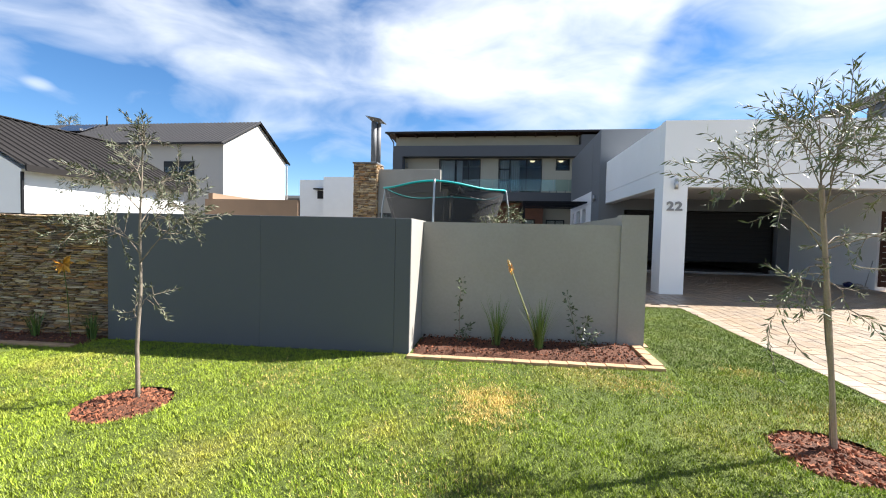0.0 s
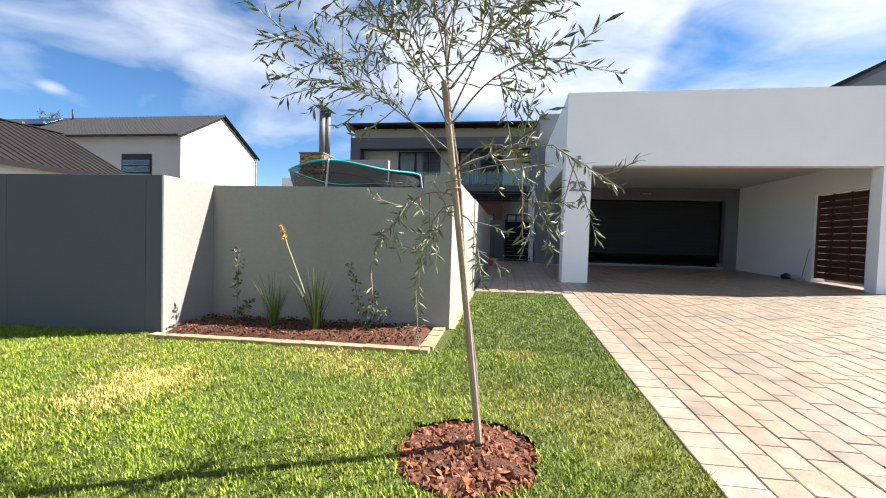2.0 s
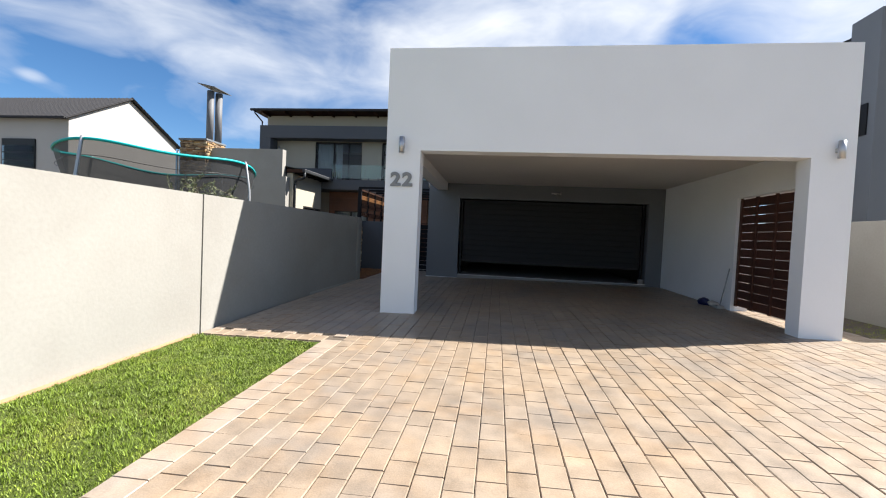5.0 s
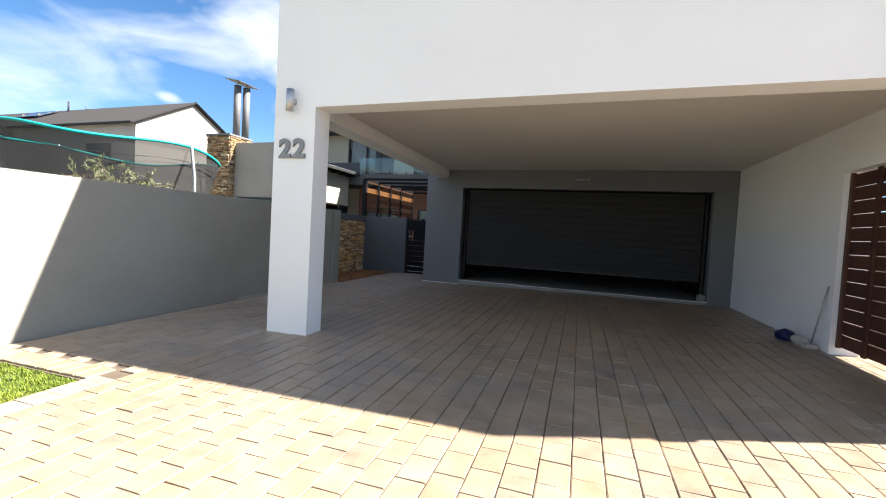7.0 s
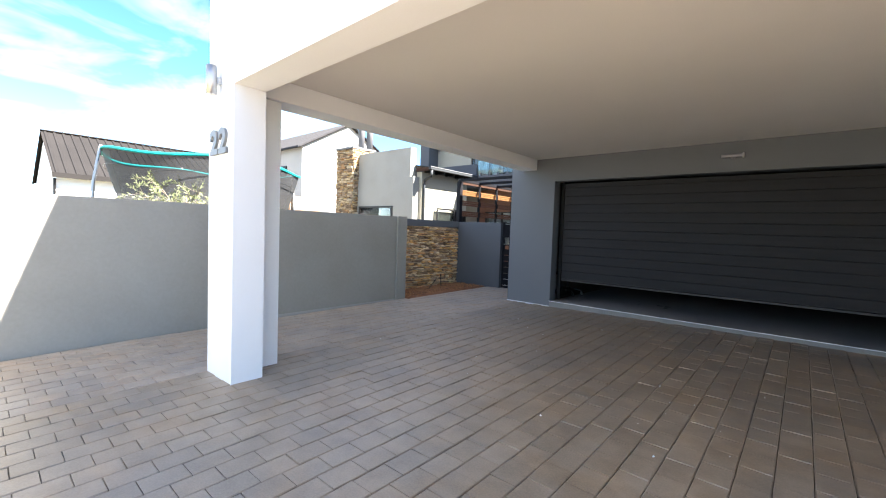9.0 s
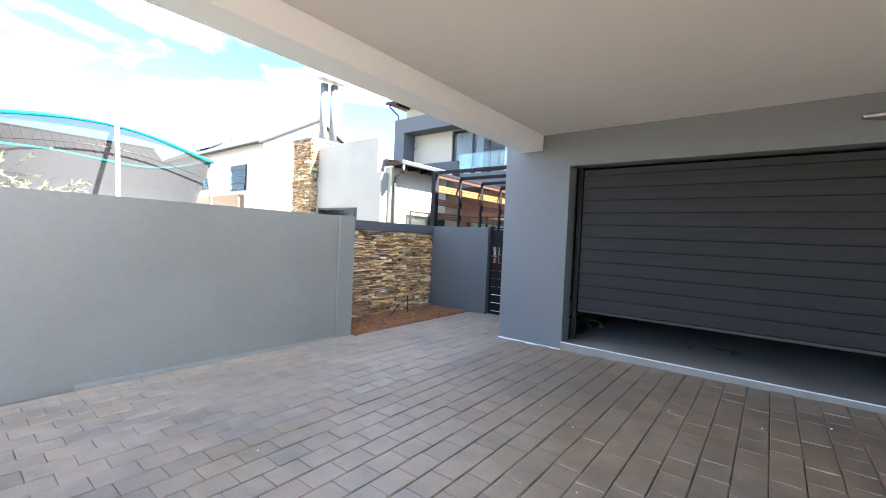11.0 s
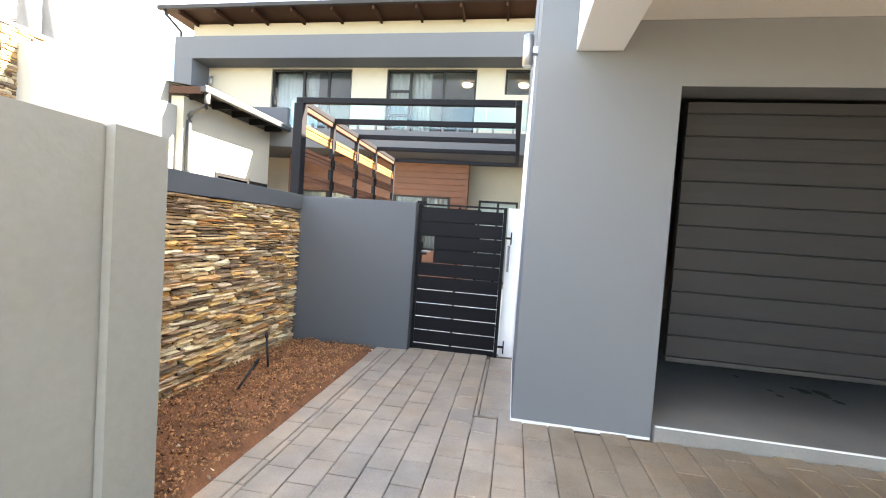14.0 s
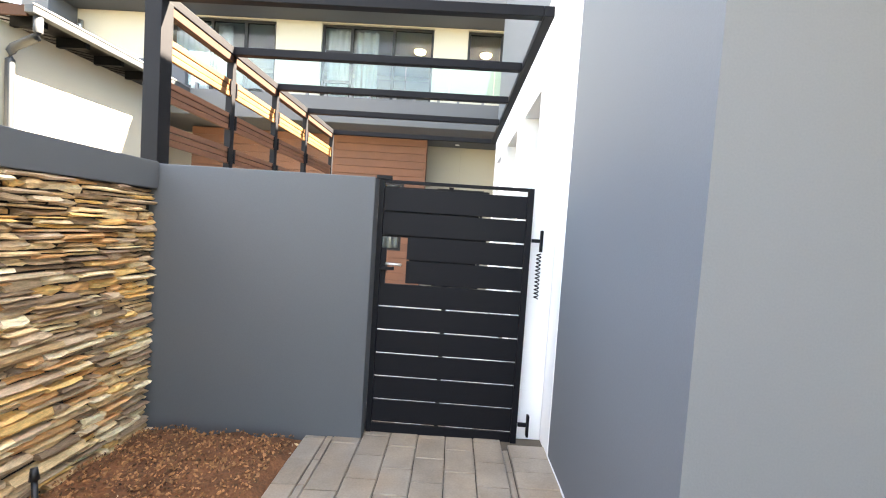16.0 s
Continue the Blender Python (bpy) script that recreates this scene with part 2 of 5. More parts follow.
DRYCHIP = material("dry_clod", (0.31, 0.145, 0.062), 0.9, var=0.2, scale=20, fine=120, bump=0.4, island=0.75)
CHIP = material("bark_chip", (0.175, 0.062, 0.030), 0.9, var=0.2, scale=20, fine=120, bump=0.4, island=0.8, rnd=0.3)
EARTH = material("earth", (0.13, 0.11, 0.07), 0.95, var=0.3, scale=0.6, fine=8, bump=0.5, dist=0.02)
TURF = material("turf", (0.065, 0.088, 0.01), 0.9, var=0.25, scale=1.5, fine=90, bump=1.0, dist=0.02, tint=(0.20, 0.17, 0.04), tint_amount=0.4, tint_scale=0.9, tint_edge=0.6)
BLADE = material("grass_blade", (0.20, 0.26, 0.014), 0.6, var=0.28, scale=1.2, fine=12, bump=0.0, island=0.52, tint=(0.38, 0.31, 0.06), tint_amount=0.5, tint_scale=0.9, tint_edge=0.6)
BLADEDEEP = material("green_grass_blade", (0.132, 0.19, 0.014), 0.6, var=0.2, scale=1.6, fine=30, bump=0.0, island=0.5, tint=(0.26, 0.25, 0.05), tint_amount=0.4, tint_scale=1.6, tint_edge=0.62)
LEAF = material("olive_leaf", (0.125, 0.145, 0.062), 0.5, var=0.15, scale=6, fine=50, bump=0.0, island=0.45, spec=0.5)
LEAFGREY = material("grey_olive_leaf", (0.085, 0.092, 0.05), 0.55, var=0.18, scale=6, fine=50, bump=0.0, island=0.6, spec=0.5)
LEAFDARK = material("shrub_leaf", (0.055, 0.075, 0.03), 0.45, var=0.15, scale=6, bump=0.0, island=0.4, spec=0.5)
SPIKE = material("strap_leaf", (0.09, 0.14, 0.03), 0.5, var=0.15, scale=6, bump=0.0, island=0.35)
BARK = material("olive_bark", (0.19, 0.155, 0.12), 0.9, var=0.25, scale=14, fine=90, bump=0.8, dist=0.006)
STALK = material("pale_stalk", (0.24, 0.24, 0.11), 0.6, var=0.15, scale=8, bump=0.0)
FLOWER = material("flower_spike", (0.62, 0.30, 0.04), 0.7, var=0.2, scale=30, bump=0.0, island=0.3)
TEAL = material("teal_foam", (0.0, 0.36, 0.36), 0.55, var=0.06, bump=0.05)
GALVPOLE = material("pole_grey", (0.40, 0.41, 0.42), 0.4, 0.6, var=0.08, bump=0.03)
CURTAIN = material("curtain", (0.74, 0.73, 0.70), 0.9, var=0.05, bump=0.1)
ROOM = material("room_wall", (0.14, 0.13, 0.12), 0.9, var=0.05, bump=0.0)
BLUE = material("blue_plastic", (0.009, 0.014, 0.07), 0.4, var=0.1, bump=0.0)
BLACK = material("black_plastic", (0.012, 0.012, 0.013), 0.4, var=0.1, bump=0.0)
OILSPOT = material("oil_stain", (0.02, 0.02, 0.02), 0.5, var=0.1, bump=0.0)
NUMBER = material("number_metal", (0.22, 0.22, 0.22), 0.45, 0.3, var=0.05, bump=0.05)
GLASS = glass_material("window_glass", (0.88, 0.93, 0.95))
RAILGLASS = glass_material("rail_glass", (0.80, 0.93, 0.92), ior=1.55)


def mesh_net():
    """Open weave: fine dark threads with holes between them."""
    m = bpy.data.materials.new("net")
    m.use_nodes = True
    n, l = m.node_tree.nodes, m.node_tree.links
    b = n["Principled BSDF"]
    b.inputs["Base Color"].default_value = (0.02, 0.021, 0.023, 1)
    b.inputs["Roughness"].default_value = 0.8
    b.inputs["Alpha"].default_value = 0.82
    return m


NET = mesh_net()


# ---- builders ----
def box(bm, x0, x1, y0, y1, z0, z1, bevel=0.0):
    vs = [bm.verts.new((x, y, z)) for z in (z0, z1) for y in (y0, y1) for x in (x0, x1)]
    fs = [bm.faces.new([vs[i] for i in q]) for q in ((0, 2, 3, 1), (4, 5, 7, 6), (0, 1, 5, 4), (2, 6, 7, 3), (0, 4, 6, 2), (1, 3, 7, 5))]
    if bevel:
        es = list({e for f in fs for e in f.edges})
        bmesh.ops.bevel(bm, geom=es, offset=bevel, segments=2, affect="EDGES", profile=0.5)
    return bm


def boxes(*dims, bevel=0.0):
    bm = bmesh.new()
    for d in dims:
        box(bm, *d, bevel=bevel)
    return bm


def tube(bm, pts, radii, sides=8, cap=True):
    """A tube through pts with a radius at each."""
    pts = [Vector(p) for p in pts]
    if not hasattr(radii, "__len__"):
        radii = [radii] * len(pts)
    rings = []
    up = Vector((0.0, 0.0, 1.0))
    for i, p in enumerate(pts):
        d = (pts[min(i + 1, len(pts) - 1)] - pts[max(i - 1, 0)]).normalized()
        ref = up if abs(d.dot(up)) < 0.95 else Vector((1.0, 0.0, 0.0))
        a = d.cross(ref).normalized()
        b = d.cross(a).normalized()
        rings.append([bm.verts.new(p + (a * math.cos(2 * math.pi * k / sides) + b * math.sin(2 * math.pi * k / sides)) * radii[i]) for k in range(sides)])
    for r0, r1 in zip(rings, rings[1:]):
        for k in range(sides):
            bm.faces.new((r0[k], r0[(k + 1) % sides], r1[(k + 1) % sides], r1[k]))
    if cap:
        bm.faces.new(rings[0][::-1])
        bm.faces.new(rings[-1])
    return bm


def finish(name, bm, mat, smooth=False):
    bmesh.ops.recalc_face_normals(bm, faces=bm.faces)
    me = bpy.data.meshes.new(name)
    bm.to_mesh(me)
    bm.free()
    me.materials.append(mat)
    if smooth:
        me.shade_smooth()
    return me


def part(name, bm, mat, parent, label="", smooth=False):
    ob = new(name, finish(name, bm, mat, smooth))
    ob.parent = parent
    return tagged(ob, label)


def thing(name, label, category, group="", kind="", at=(0, 0, 0)):
    ob = new(name)
    ob.location = at
    ob.empty_display_size = 0.2
    return tagged(ob, label, category, group, kind)


def solid(name, bm, mat, label, category, kind="structure", smooth=False, group=""):
    return tagged(new(name, finish(name, bm, mat, smooth)), label, category, group, kind)


def soup(name, verts, faces, mat):
    me = bpy.data.meshes.new(name)
    me.from_pydata(verts, [], faces)
    me.materials.append(mat)
    me.update()
    return me


def level(x, y):
    """Height of the ground: it rises gently from the road to the garage and from the lawn to the drive."""
    x = min(max(x, -12.0), 7.5)
    return -0.178 + 0.0165 * (x - 2.76) + 0.024 * (min(max(y, -3.0), 12.0) - 4.58) + 0.009 * (min(max(y, 12.0), 20.0) - 12.0)


# ---- ground ----
def ground_sheet():
    xs = [-900, -200, -60, -30, -18] + [-14 + i for i in range(30)] + [20, 40, 90, 300, 900]
    ys = [-900, -200, -50, -20, -8] + [-4 + i for i in range(28)] + [30, 45, 90, 300, 900]
    vs = [(x, y, level(x, y) - 0.09) for y in ys for x in xs]
    w = len(xs)
    fs = [(j * w + i, j * w + i + 1, (j + 1) * w + i + 1, (j + 1) * w + i) for j in range(len(ys) - 1) for i in range(w - 1)]
    return tagged(new("ground", soup("ground", vs, fs, EARTH)), "bare brown earth around the plots", "ground", "", "structure")


ground_sheet()


def patch(name, x0, x1, y0, y1, lift, mat, label, category, step=0.4, pits=()):
    nx, ny = max(1, round((x1 - x0) / step)), max(1, round((y1 - y0) / step))
    bm = bmesh.new()
    g = [[bm.verts.new((x0 + (x1 - x0) * i / nx, y0 + (y1 - y0) * j / ny, level(x0 + (x1 - x0) * i / nx, y0 + (y1 - y0) * j / ny) + lift)) for i in range(nx + 1)] for j in range(ny + 1)]
    for row in g:
        for v in row:
            for px, py, pr in pits:
                d = math.hypot(v.co.x - px, v.co.y - py)
                if abs(d - pr) < step * 0.75:
                    v.co.x, v.co.y = px + (v.co.x - px) * pr / d, py + (v.co.y - py) * pr / d
    for j in range(ny):
        for i in range(nx):
            c = (g[j][i].co + g[j + 1][i + 1].co) / 2
            if all(math.hypot(c.x - px, c.y - py) > pr * 0.99 for px, py, pr in pits):
                bm.faces.new((g[j][i], g[j][i + 1], g[j + 1][i + 1], g[j + 1][i]))
    ring = [g[0][i] for i in range(nx + 1)] + [g[j][nx] for j in range(1, ny + 1)] + [g[ny][i] for i in range(nx - 1, -1, -1)] + [g[j][0] for j in range(ny - 1, 0, -1)]
    low = [bm.verts.new(v.co - Vector((0, 0, 0.08))) for v in ring]
    for k in range(len(ring)):
        bm.faces.new((ring[k], low[k], low[(k + 1) % len(ring)], ring[(k + 1) % len(ring)]))
    return solid(name, bm, mat, label, category)


PITS = ((2.70, 4.46, 0.42), (-3.46, 4.45, 0.42))
patch("lawn", -14.0, 3.93, -6.0, 10.26, -0.012, TURF, "mown green lawn with dry straw-coloured patches", "lawn", 0.09, PITS)
patch("lawn_verge", 11.9, 13.0, 12.4, 22.0, -0.02, TURF, "strip of green lawn below the neighbouring wall", "lawn")
PAVING = patch("paving", 3.93, 16.0, -6.0, 18.12, -0.014, SAND, "drive of weathered tan and grey concrete pavers", "paving")
PATHBED = patch("paving_path", 2.34, 3.928, 10.28, 19.8, -0.016, SAND, "path of weathered tan and grey concrete pavers", "paving")

patch("courtyard", 1.0, 3.9, 19.804, 26.0, -0.02, TILE, "pale tiled courtyard floor behind the gate", "floor")
patch("paving_path_edge", 2.20, 2.336, 10.28, 16.66, -0.03, SAND, "sanded edge of the path", "paving")

# ---- boundary walls ----
def wall(name, mat, label, *dims, bevel=0.006):
    if len(dims) == 1:
        return solid(name, boxes(*dims, bevel=bevel), mat, label, "wall")
    ob = tagged(new(name), label, "wall", "", "structure")
    for d in dims:
        part("panel" if max(d[1] - d[0], d[3] - d[2]) > 0.1 else "joint_strip", boxes(d, bevel=bevel), mat, ob)
    return ob


wall("wall_front", SLATE, "smooth dark slate-grey plastered boundary wall with a joint",
     (-5.74, -3.254, 6.38, 6.60, -0.5, 1.63), (-3.246, -1.29, 6.38, 6.60, -0.5, 1.63), (-3.27, -3.23, 6.384, 6.58, -0.5, 1.624), (-1.288, -1.073, 6.38, 6.394, -0.5, 1.629))
wall("wall_front_return", GREYGREEN, "warm grey return of the boundary wall, half in sun", (-1.288, -1.07, 6.396, 7.43, -0.5, 1.628))
wall("wall_bed", GREYGREEN, "warm grey plastered boundary wall behind the flower bed", (-1.066, 1.832, 7.215, 7.43, -0.4, 1.612), (1.832, 2.197, 7.19, 7.43, -0.4, 1.765), bevel=0.0)
wall("wall_drive", GREYGREEN, "warm grey plastered boundary wall beside the drive",
     (1.97, 2.197, 7.43, 10.378, -0.4, 1.765), (2.02, 2.19, 10.37, 10.392, -0.4, 1.76), (2.0, 2.212, 10.386, 16.40, -0.4, 1.765), (2.02, 2.206, 16.395, 16.425, -0.4, 1.76), (2.0, 2.25, 16.415, 16.67, -0.4, 1.77), bevel=0.0)
wall("wall_stone_backing", MORTAR, "backing wall of the courtyard stone panel", (1.05, 1.262, 16.45, 19.56, -0.3, 1.59))
wall("wall_coping", SLATE, "slate-grey plastered coping over stacked stone", (1.02, 1.32, 16.672, 19.56, 1.594, 1.765))
wall("wall_return", GREYGREEN, "short warm grey return wall", (1.0, 1.998, 16.43, 16.668, -0.3, 1.768))
wall("wall_gate", SLATE, "smooth slate-grey plastered wall beside the gate", (1.02, 2.71, 19.564, 19.78, -0.2, 1.757))
wall("wall_stone_front_backing", JOINT, "backing wall of the street stone panel", (-12.0, -5.744, 6.54, 6.76, -0.6, 1.60))

# ---- carport ----
carport = thing("carport", "white plastered double carport with a deep flat fascia", "carport", at=(4.15, 12.14, 0))
carport.location = (0, 0, 0)
part("column", boxes((4.15, 4.73, 12.14, 12.43, -0.15, 2.7517), bevel=0.0), WHITE, carport)
part("pier", boxes((4.15, 4.44, 12.434, 12.73, -0.15, 2.777), bevel=0.008), WHITE, carport)
part("column", boxes((10.57, 11.16, 12.14, 12.43, -0.1, 2.7517), bevel=0.0), WHITE, carport)
part("fascia", boxes((4.15, 11.16, 12.14, 12.43, 2.752, 4.42), bevel=0.0), WHITE, carport)
part("side_fascia", boxes((4.15, 4.40, 12.434, 18.09, 3.2, 4.40), bevel=0.008), WHITE, carport)
part("side_fascia", boxes((10.92, 11.16, 12.434, 18.09, 3.2, 4.40), bevel=0.008), WHITE, carport)
part("beam", boxes((4.16, 4.478, 12.434, 18.096, 2.78, 3.198), bevel=0.008), WHITE, carport)
for d in ((10.845, 11.16, 14.47, 18.096, -0.1, 3.0), (10.845, 11.16, 12.434, 14.468, 2.386, 3.0), (10.845, 11.16, 12.432, 12.82, -0.1, 2.384)):
    part("side_wall", boxes(d, bevel=0.004), WHITE, carport)
part("roof_slab", boxes((4.404, 10.916, 12.434, 18.09, 3.2, 3.4)), WHITE, carport)
solid("ceiling", boxes((4.484, 10.84, 12.434, 18.096, 2.99, 3.05)), CEIL, "smooth off-white carport ceiling", "ceiling")

# ---- garage block ----
garage = thing("garage", "grey plastered garage block behind the carport", "garage")
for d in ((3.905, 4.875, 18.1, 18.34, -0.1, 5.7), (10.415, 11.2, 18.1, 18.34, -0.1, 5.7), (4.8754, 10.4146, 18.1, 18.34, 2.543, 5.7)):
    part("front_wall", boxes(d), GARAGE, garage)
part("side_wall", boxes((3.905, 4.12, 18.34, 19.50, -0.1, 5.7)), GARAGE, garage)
part("floor_slab", boxes((4.885, 10.41, 18.06, 24.0, -0.05, 0.195), bevel=0.01), CONCRETE, garage, "grey concrete garage floor slab with a front lip")
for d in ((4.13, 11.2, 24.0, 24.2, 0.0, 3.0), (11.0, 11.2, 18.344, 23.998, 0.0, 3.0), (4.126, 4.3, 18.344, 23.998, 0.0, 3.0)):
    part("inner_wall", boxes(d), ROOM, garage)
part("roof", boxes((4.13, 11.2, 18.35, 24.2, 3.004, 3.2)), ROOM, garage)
wing = thing("wing", "white plastered side wing along the courtyard", "house")
for d in ((3.9, 4.12, 19.504, 20.62, -0.1, 3.4), (3.9, 4.12, 20.622, 24.9, 2.72, 3.4), (3.9, 4.12, 21.5, 22.0, -0.1, 2.718), (3.9, 4.12, 23.0, 23.8, -0.1, 2.718), (3.9, 4.12, 24.4, 24.9, -0.1, 2.718)):
    part("wall", boxes(d, bevel=0.003), WHITE, wing)
part("pier", boxes((3.742, 3.898, 19.72, 19.80, -0.1, 1.757), bevel=0.003), WHITE, wing, "white plastered gate pier")
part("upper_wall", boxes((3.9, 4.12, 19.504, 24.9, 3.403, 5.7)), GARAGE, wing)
for y0, y1 in ((20.62, 21.5), (22.0, 23.0), (23.8, 24.4)):
    part("window", boxes((4.06, 4.09, y0, y1, 0.0, 2.718)), ALU, wing, "dark recessed glazing")
    part("sill", boxes((3.93, 4.058, y0, y1, 0.9, 0.94)), WHITE, wing)

# ---- main house ----
house = thing("house", "two-storey grey and beige modern house with a balcony", "house")
for d in ((-6.73, 11.0, 6.12, 7.5), (-6.73, -3.93, 0, 6.118), (-1.3, -0.21, 0, 6.118), (2.44, 3.24, 0, 6.118), (4.07, 11.0, 0, 6.118), (3.24, 4.07, 0, 5.41), (-3.93, -1.3, 0, 3.95), (-0.21, 2.44, 0, 3.95)):
    part("wall", boxes((d[0] + 0.001, d[1] - 0.001, 26.77, 27.0, d[2], d[3])), BEIGE, house)
for d in ((-6.73, 4.55, 6.15, 6.80), (-6.73, -6.12, 0, 6.148), (4.552, 11.0, 0, 7.4)):
    part("band", boxes((d[0], d[1], 26.06, 26.768, d[2], d[3])), SLATE, house, "slate-grey plastered frame around the balcony")
part("balcony_slab", boxes((-6.1, 4.5, 25.0, 26.76, 3.40, 3.90), bevel=0.01), SLATE, house)
part("parapet", boxes((-6.1, -2.25, 25.0, 25.2, 3.902, 4.42), bevel=0.01), SLATE, house)
part("roof", boxes((-7.19, 11.5, 26.0, 34.0, 7.56, 7.62)), TIMBER, house, "boarded roof underside")
for d in ((-6.73, 11.0, 33.0, 33.2, 0, 7.3), (-6.73, -6.5, 27.002, 32.998, 0, 7.5), (10.8, 11.0, 27.002, 32.998, 0, 7.5)):
    part("outer_wall", boxes(d), BEIGE, house)
part("cladding_wall", boxes((-2.7, 2.5, 26.0, 26.2, 2.422, 3.38), (-2.7, -2.402, 26.0, 26.2, 0, 2.42), (-0.598, 0.448, 26.0, 26.2, 0, 2.42), (2.052, 2.5, 26.0, 26.2, 0, 2.42), (-2.4, -0.6, 26.0, 26.2, 0, 0.928), (0.45, 2.05, 26.0, 26.2, 0, 0.928)), CLAD, house, "brown horizontal timber cladding")

# ---- braai wall, chimney, lean-to ----
braai = thing("chimney_wall", "tall pale grey plastered garden wall beside a stone chimney", "wall")
part("upper_wall", boxes((-6.34, -3.06, 21.83, 22.13, 3.554, 4.69), bevel=0.006), GREYGREEN, braai)
part("lower_wall", boxes((-6.34, -2.86, 21.80, 22.13, 0, 3.55), bevel=0.006), GREYGREEN, braai)
chimney = thing("chimney", "square chimney clad in stacked brown stone", "chimney")
part("stack", boxes((-7.55, -6.36, 21.56, 22.7, 0, 4.93)), JOINT, chimney)
leanto = thing("lean_to", "low pale plastered room with a dark overhanging roof", "house")
part("wall", boxes((-3.0, -2.72, 22.134, 25.0, 0, 3.75), bevel=0.004), CREAM, leanto)

# ---- carport fittings ----
def cylinder_lamp(x, y, z, turn, label):
    """Up-and-down wall lamp: steel tube on a short bracket; turn 0 faces -y, 90 faces -x."""
    ob = thing("wall_lamp", label, "lamp", "outdoor wall lamps")
    bm = tube(bmesh.new(), [(0, -0.085, -0.13), (0, -0.085, 0.13)], 0.045, 20)
    bmesh.ops.bevel(bm, geom=[e for e in bm.edges if abs(e.verts[0].co.z - e.verts[1].co.z) < 1e-4], offset=0.004, segments=2, affect="EDGES")
    part("tube", bm, STEEL, ob, "brushed steel tube", True)
    part("bracket", boxes((-0.03, 0.03, -0.045, 0.0, -0.03, 0.03), bevel=0.004), STEEL, ob)
    part("lens", tube(bmesh.new(), [(0, -0.085, -0.133), (0, -0.085, -0.128)], 0.036, 16), WHITE, ob, "frosted lens")
    ob.matrix_basis = pose(x, y, z, 0, 0, -turn) @ Matrix.Translation((0, 0.004, 0))
    return ob


cylinder_lamp(4.43, 12.14, 2.82, 0, "brushed steel cylinder lamp on a white column")
cylinder_lamp(10.91, 12.14, 2.86, 0, "brushed steel cylinder lamp on a white column")
cylinder_lamp(3.905, 18.65, 3.03, 90, "brushed steel cylinder lamp on a grey wall")

strip = thing("strip_lamp", "slim steel bar lamp above the garage door", "lamp")
part("bar", tube(bmesh.new(), [(7.60, 17.96, 2.755), (7.86, 17.96, 2.755)], 0.022, 14), STEEL, strip, "", True)
part("end_cap", boxes((7.855, 7.875, 17.93, 18.0, 2.72, 2.79), bevel=0.003), STEEL, strip)
part("bracket", boxes((7.70, 7.76, 17.975, 18.1, 2.735, 2.775), bevel=0.003), STEEL, strip)


def text_mesh(text, size, depth):
    c = bpy.data.curves.new("text", "FONT")
    c.body, c.size, c.extrude, c.offset, c.align_x = text, size, depth, 0.012, "CENTER"
    t = bpy.data.objects.new("text", c)
    scene.collection.objects.link(t)
    bpy.context.view_layer.update()
    me = bpy.data.meshes.new_from_object(t.evaluated_get(bpy.context.evaluated_depsgraph_get()))
    bpy.data.objects.remove(t)
    return me


sign = thing("house_number", "grey metal house number 22 on a white column", "sign")
for i, dx in enumerate((-0.1, 0.1)):
    me = text_mesh("2", 0.305, 0.012)
    me.materials.append(NUMBER)
    d = new("digit", me)
    d.parent = sign
    d.matrix_basis = pose(4.43 + dx, 12.126, 2.165, 90, 0, 0) @ Matrix.Diagonal((1.12, 1, 1, 1))

# sectional garage door, raised a little off the slab
garage_door = thing("garage_door", "dark grey ribbed steel garage door, raised off the floor", "garage door")
# panels stop short of lintel and jambs; the dark gap stands for recess shadow
for i in range(12):
    z0 = 0.632 + i * 0.163
    z1 = min(z0 + 0.1622, 2.50)
    bm = bmesh.new()
    prof = [(18.36, z0), (18.316, z0), (18.307, z0 + 0.007), (18.304, z0 + 0.08), (18.307, z1 - 0.007), (18.316, z1), (18.36, z1)]
    a = [bm.verts.new((5.0, y, z)) for y, z in prof]
    b = [bm.verts.new((10.29, y, z)) for y, z in prof]
    for k in range(len(prof)):
        bm.faces.new((a[k], a[(k + 1) % len(prof)], b[(k + 1) % len(prof)], b[k]))
    bm.faces.new(a); bm.faces.new(b[::-1])
    part("panel", bm, DOORGREY, garage_door)
part("bottom_seal", boxes((5.0, 10.29, 18.31, 18.36, 0.592, 0.630), bevel=0.006), BLACK, garage_door, "black rubber seal")
part("guide_rail", boxes((4.90, 4.96, 18.365, 18.42, 0.196, 2.6)), ALU, garage_door)
part("guide_rail", boxes((10.33, 10.39, 18.365, 18.42, 0.196, 2.6)), ALU, garage_door)

# side gate of dark timber slats
side_gate = thing("slatted_gate", "mahogany-brown horizontal slatted timber gate in the carport side", "gate")
for i in range(13):
    z0 = 0.21 + i * 0.166
    part("slat", boxes((10.93, 10.955, 12.84, 14.45, z0, z0 + 0.156), bevel=0.003), DARKWOOD, side_gate)
for y in (12.84, 13.35, 13.90, 14.39):
    part("stile", boxes((10.895, 10.928, y, y + 0.06, 0.20, 2.375), bevel=0.003), DARKWOOD, side_gate)

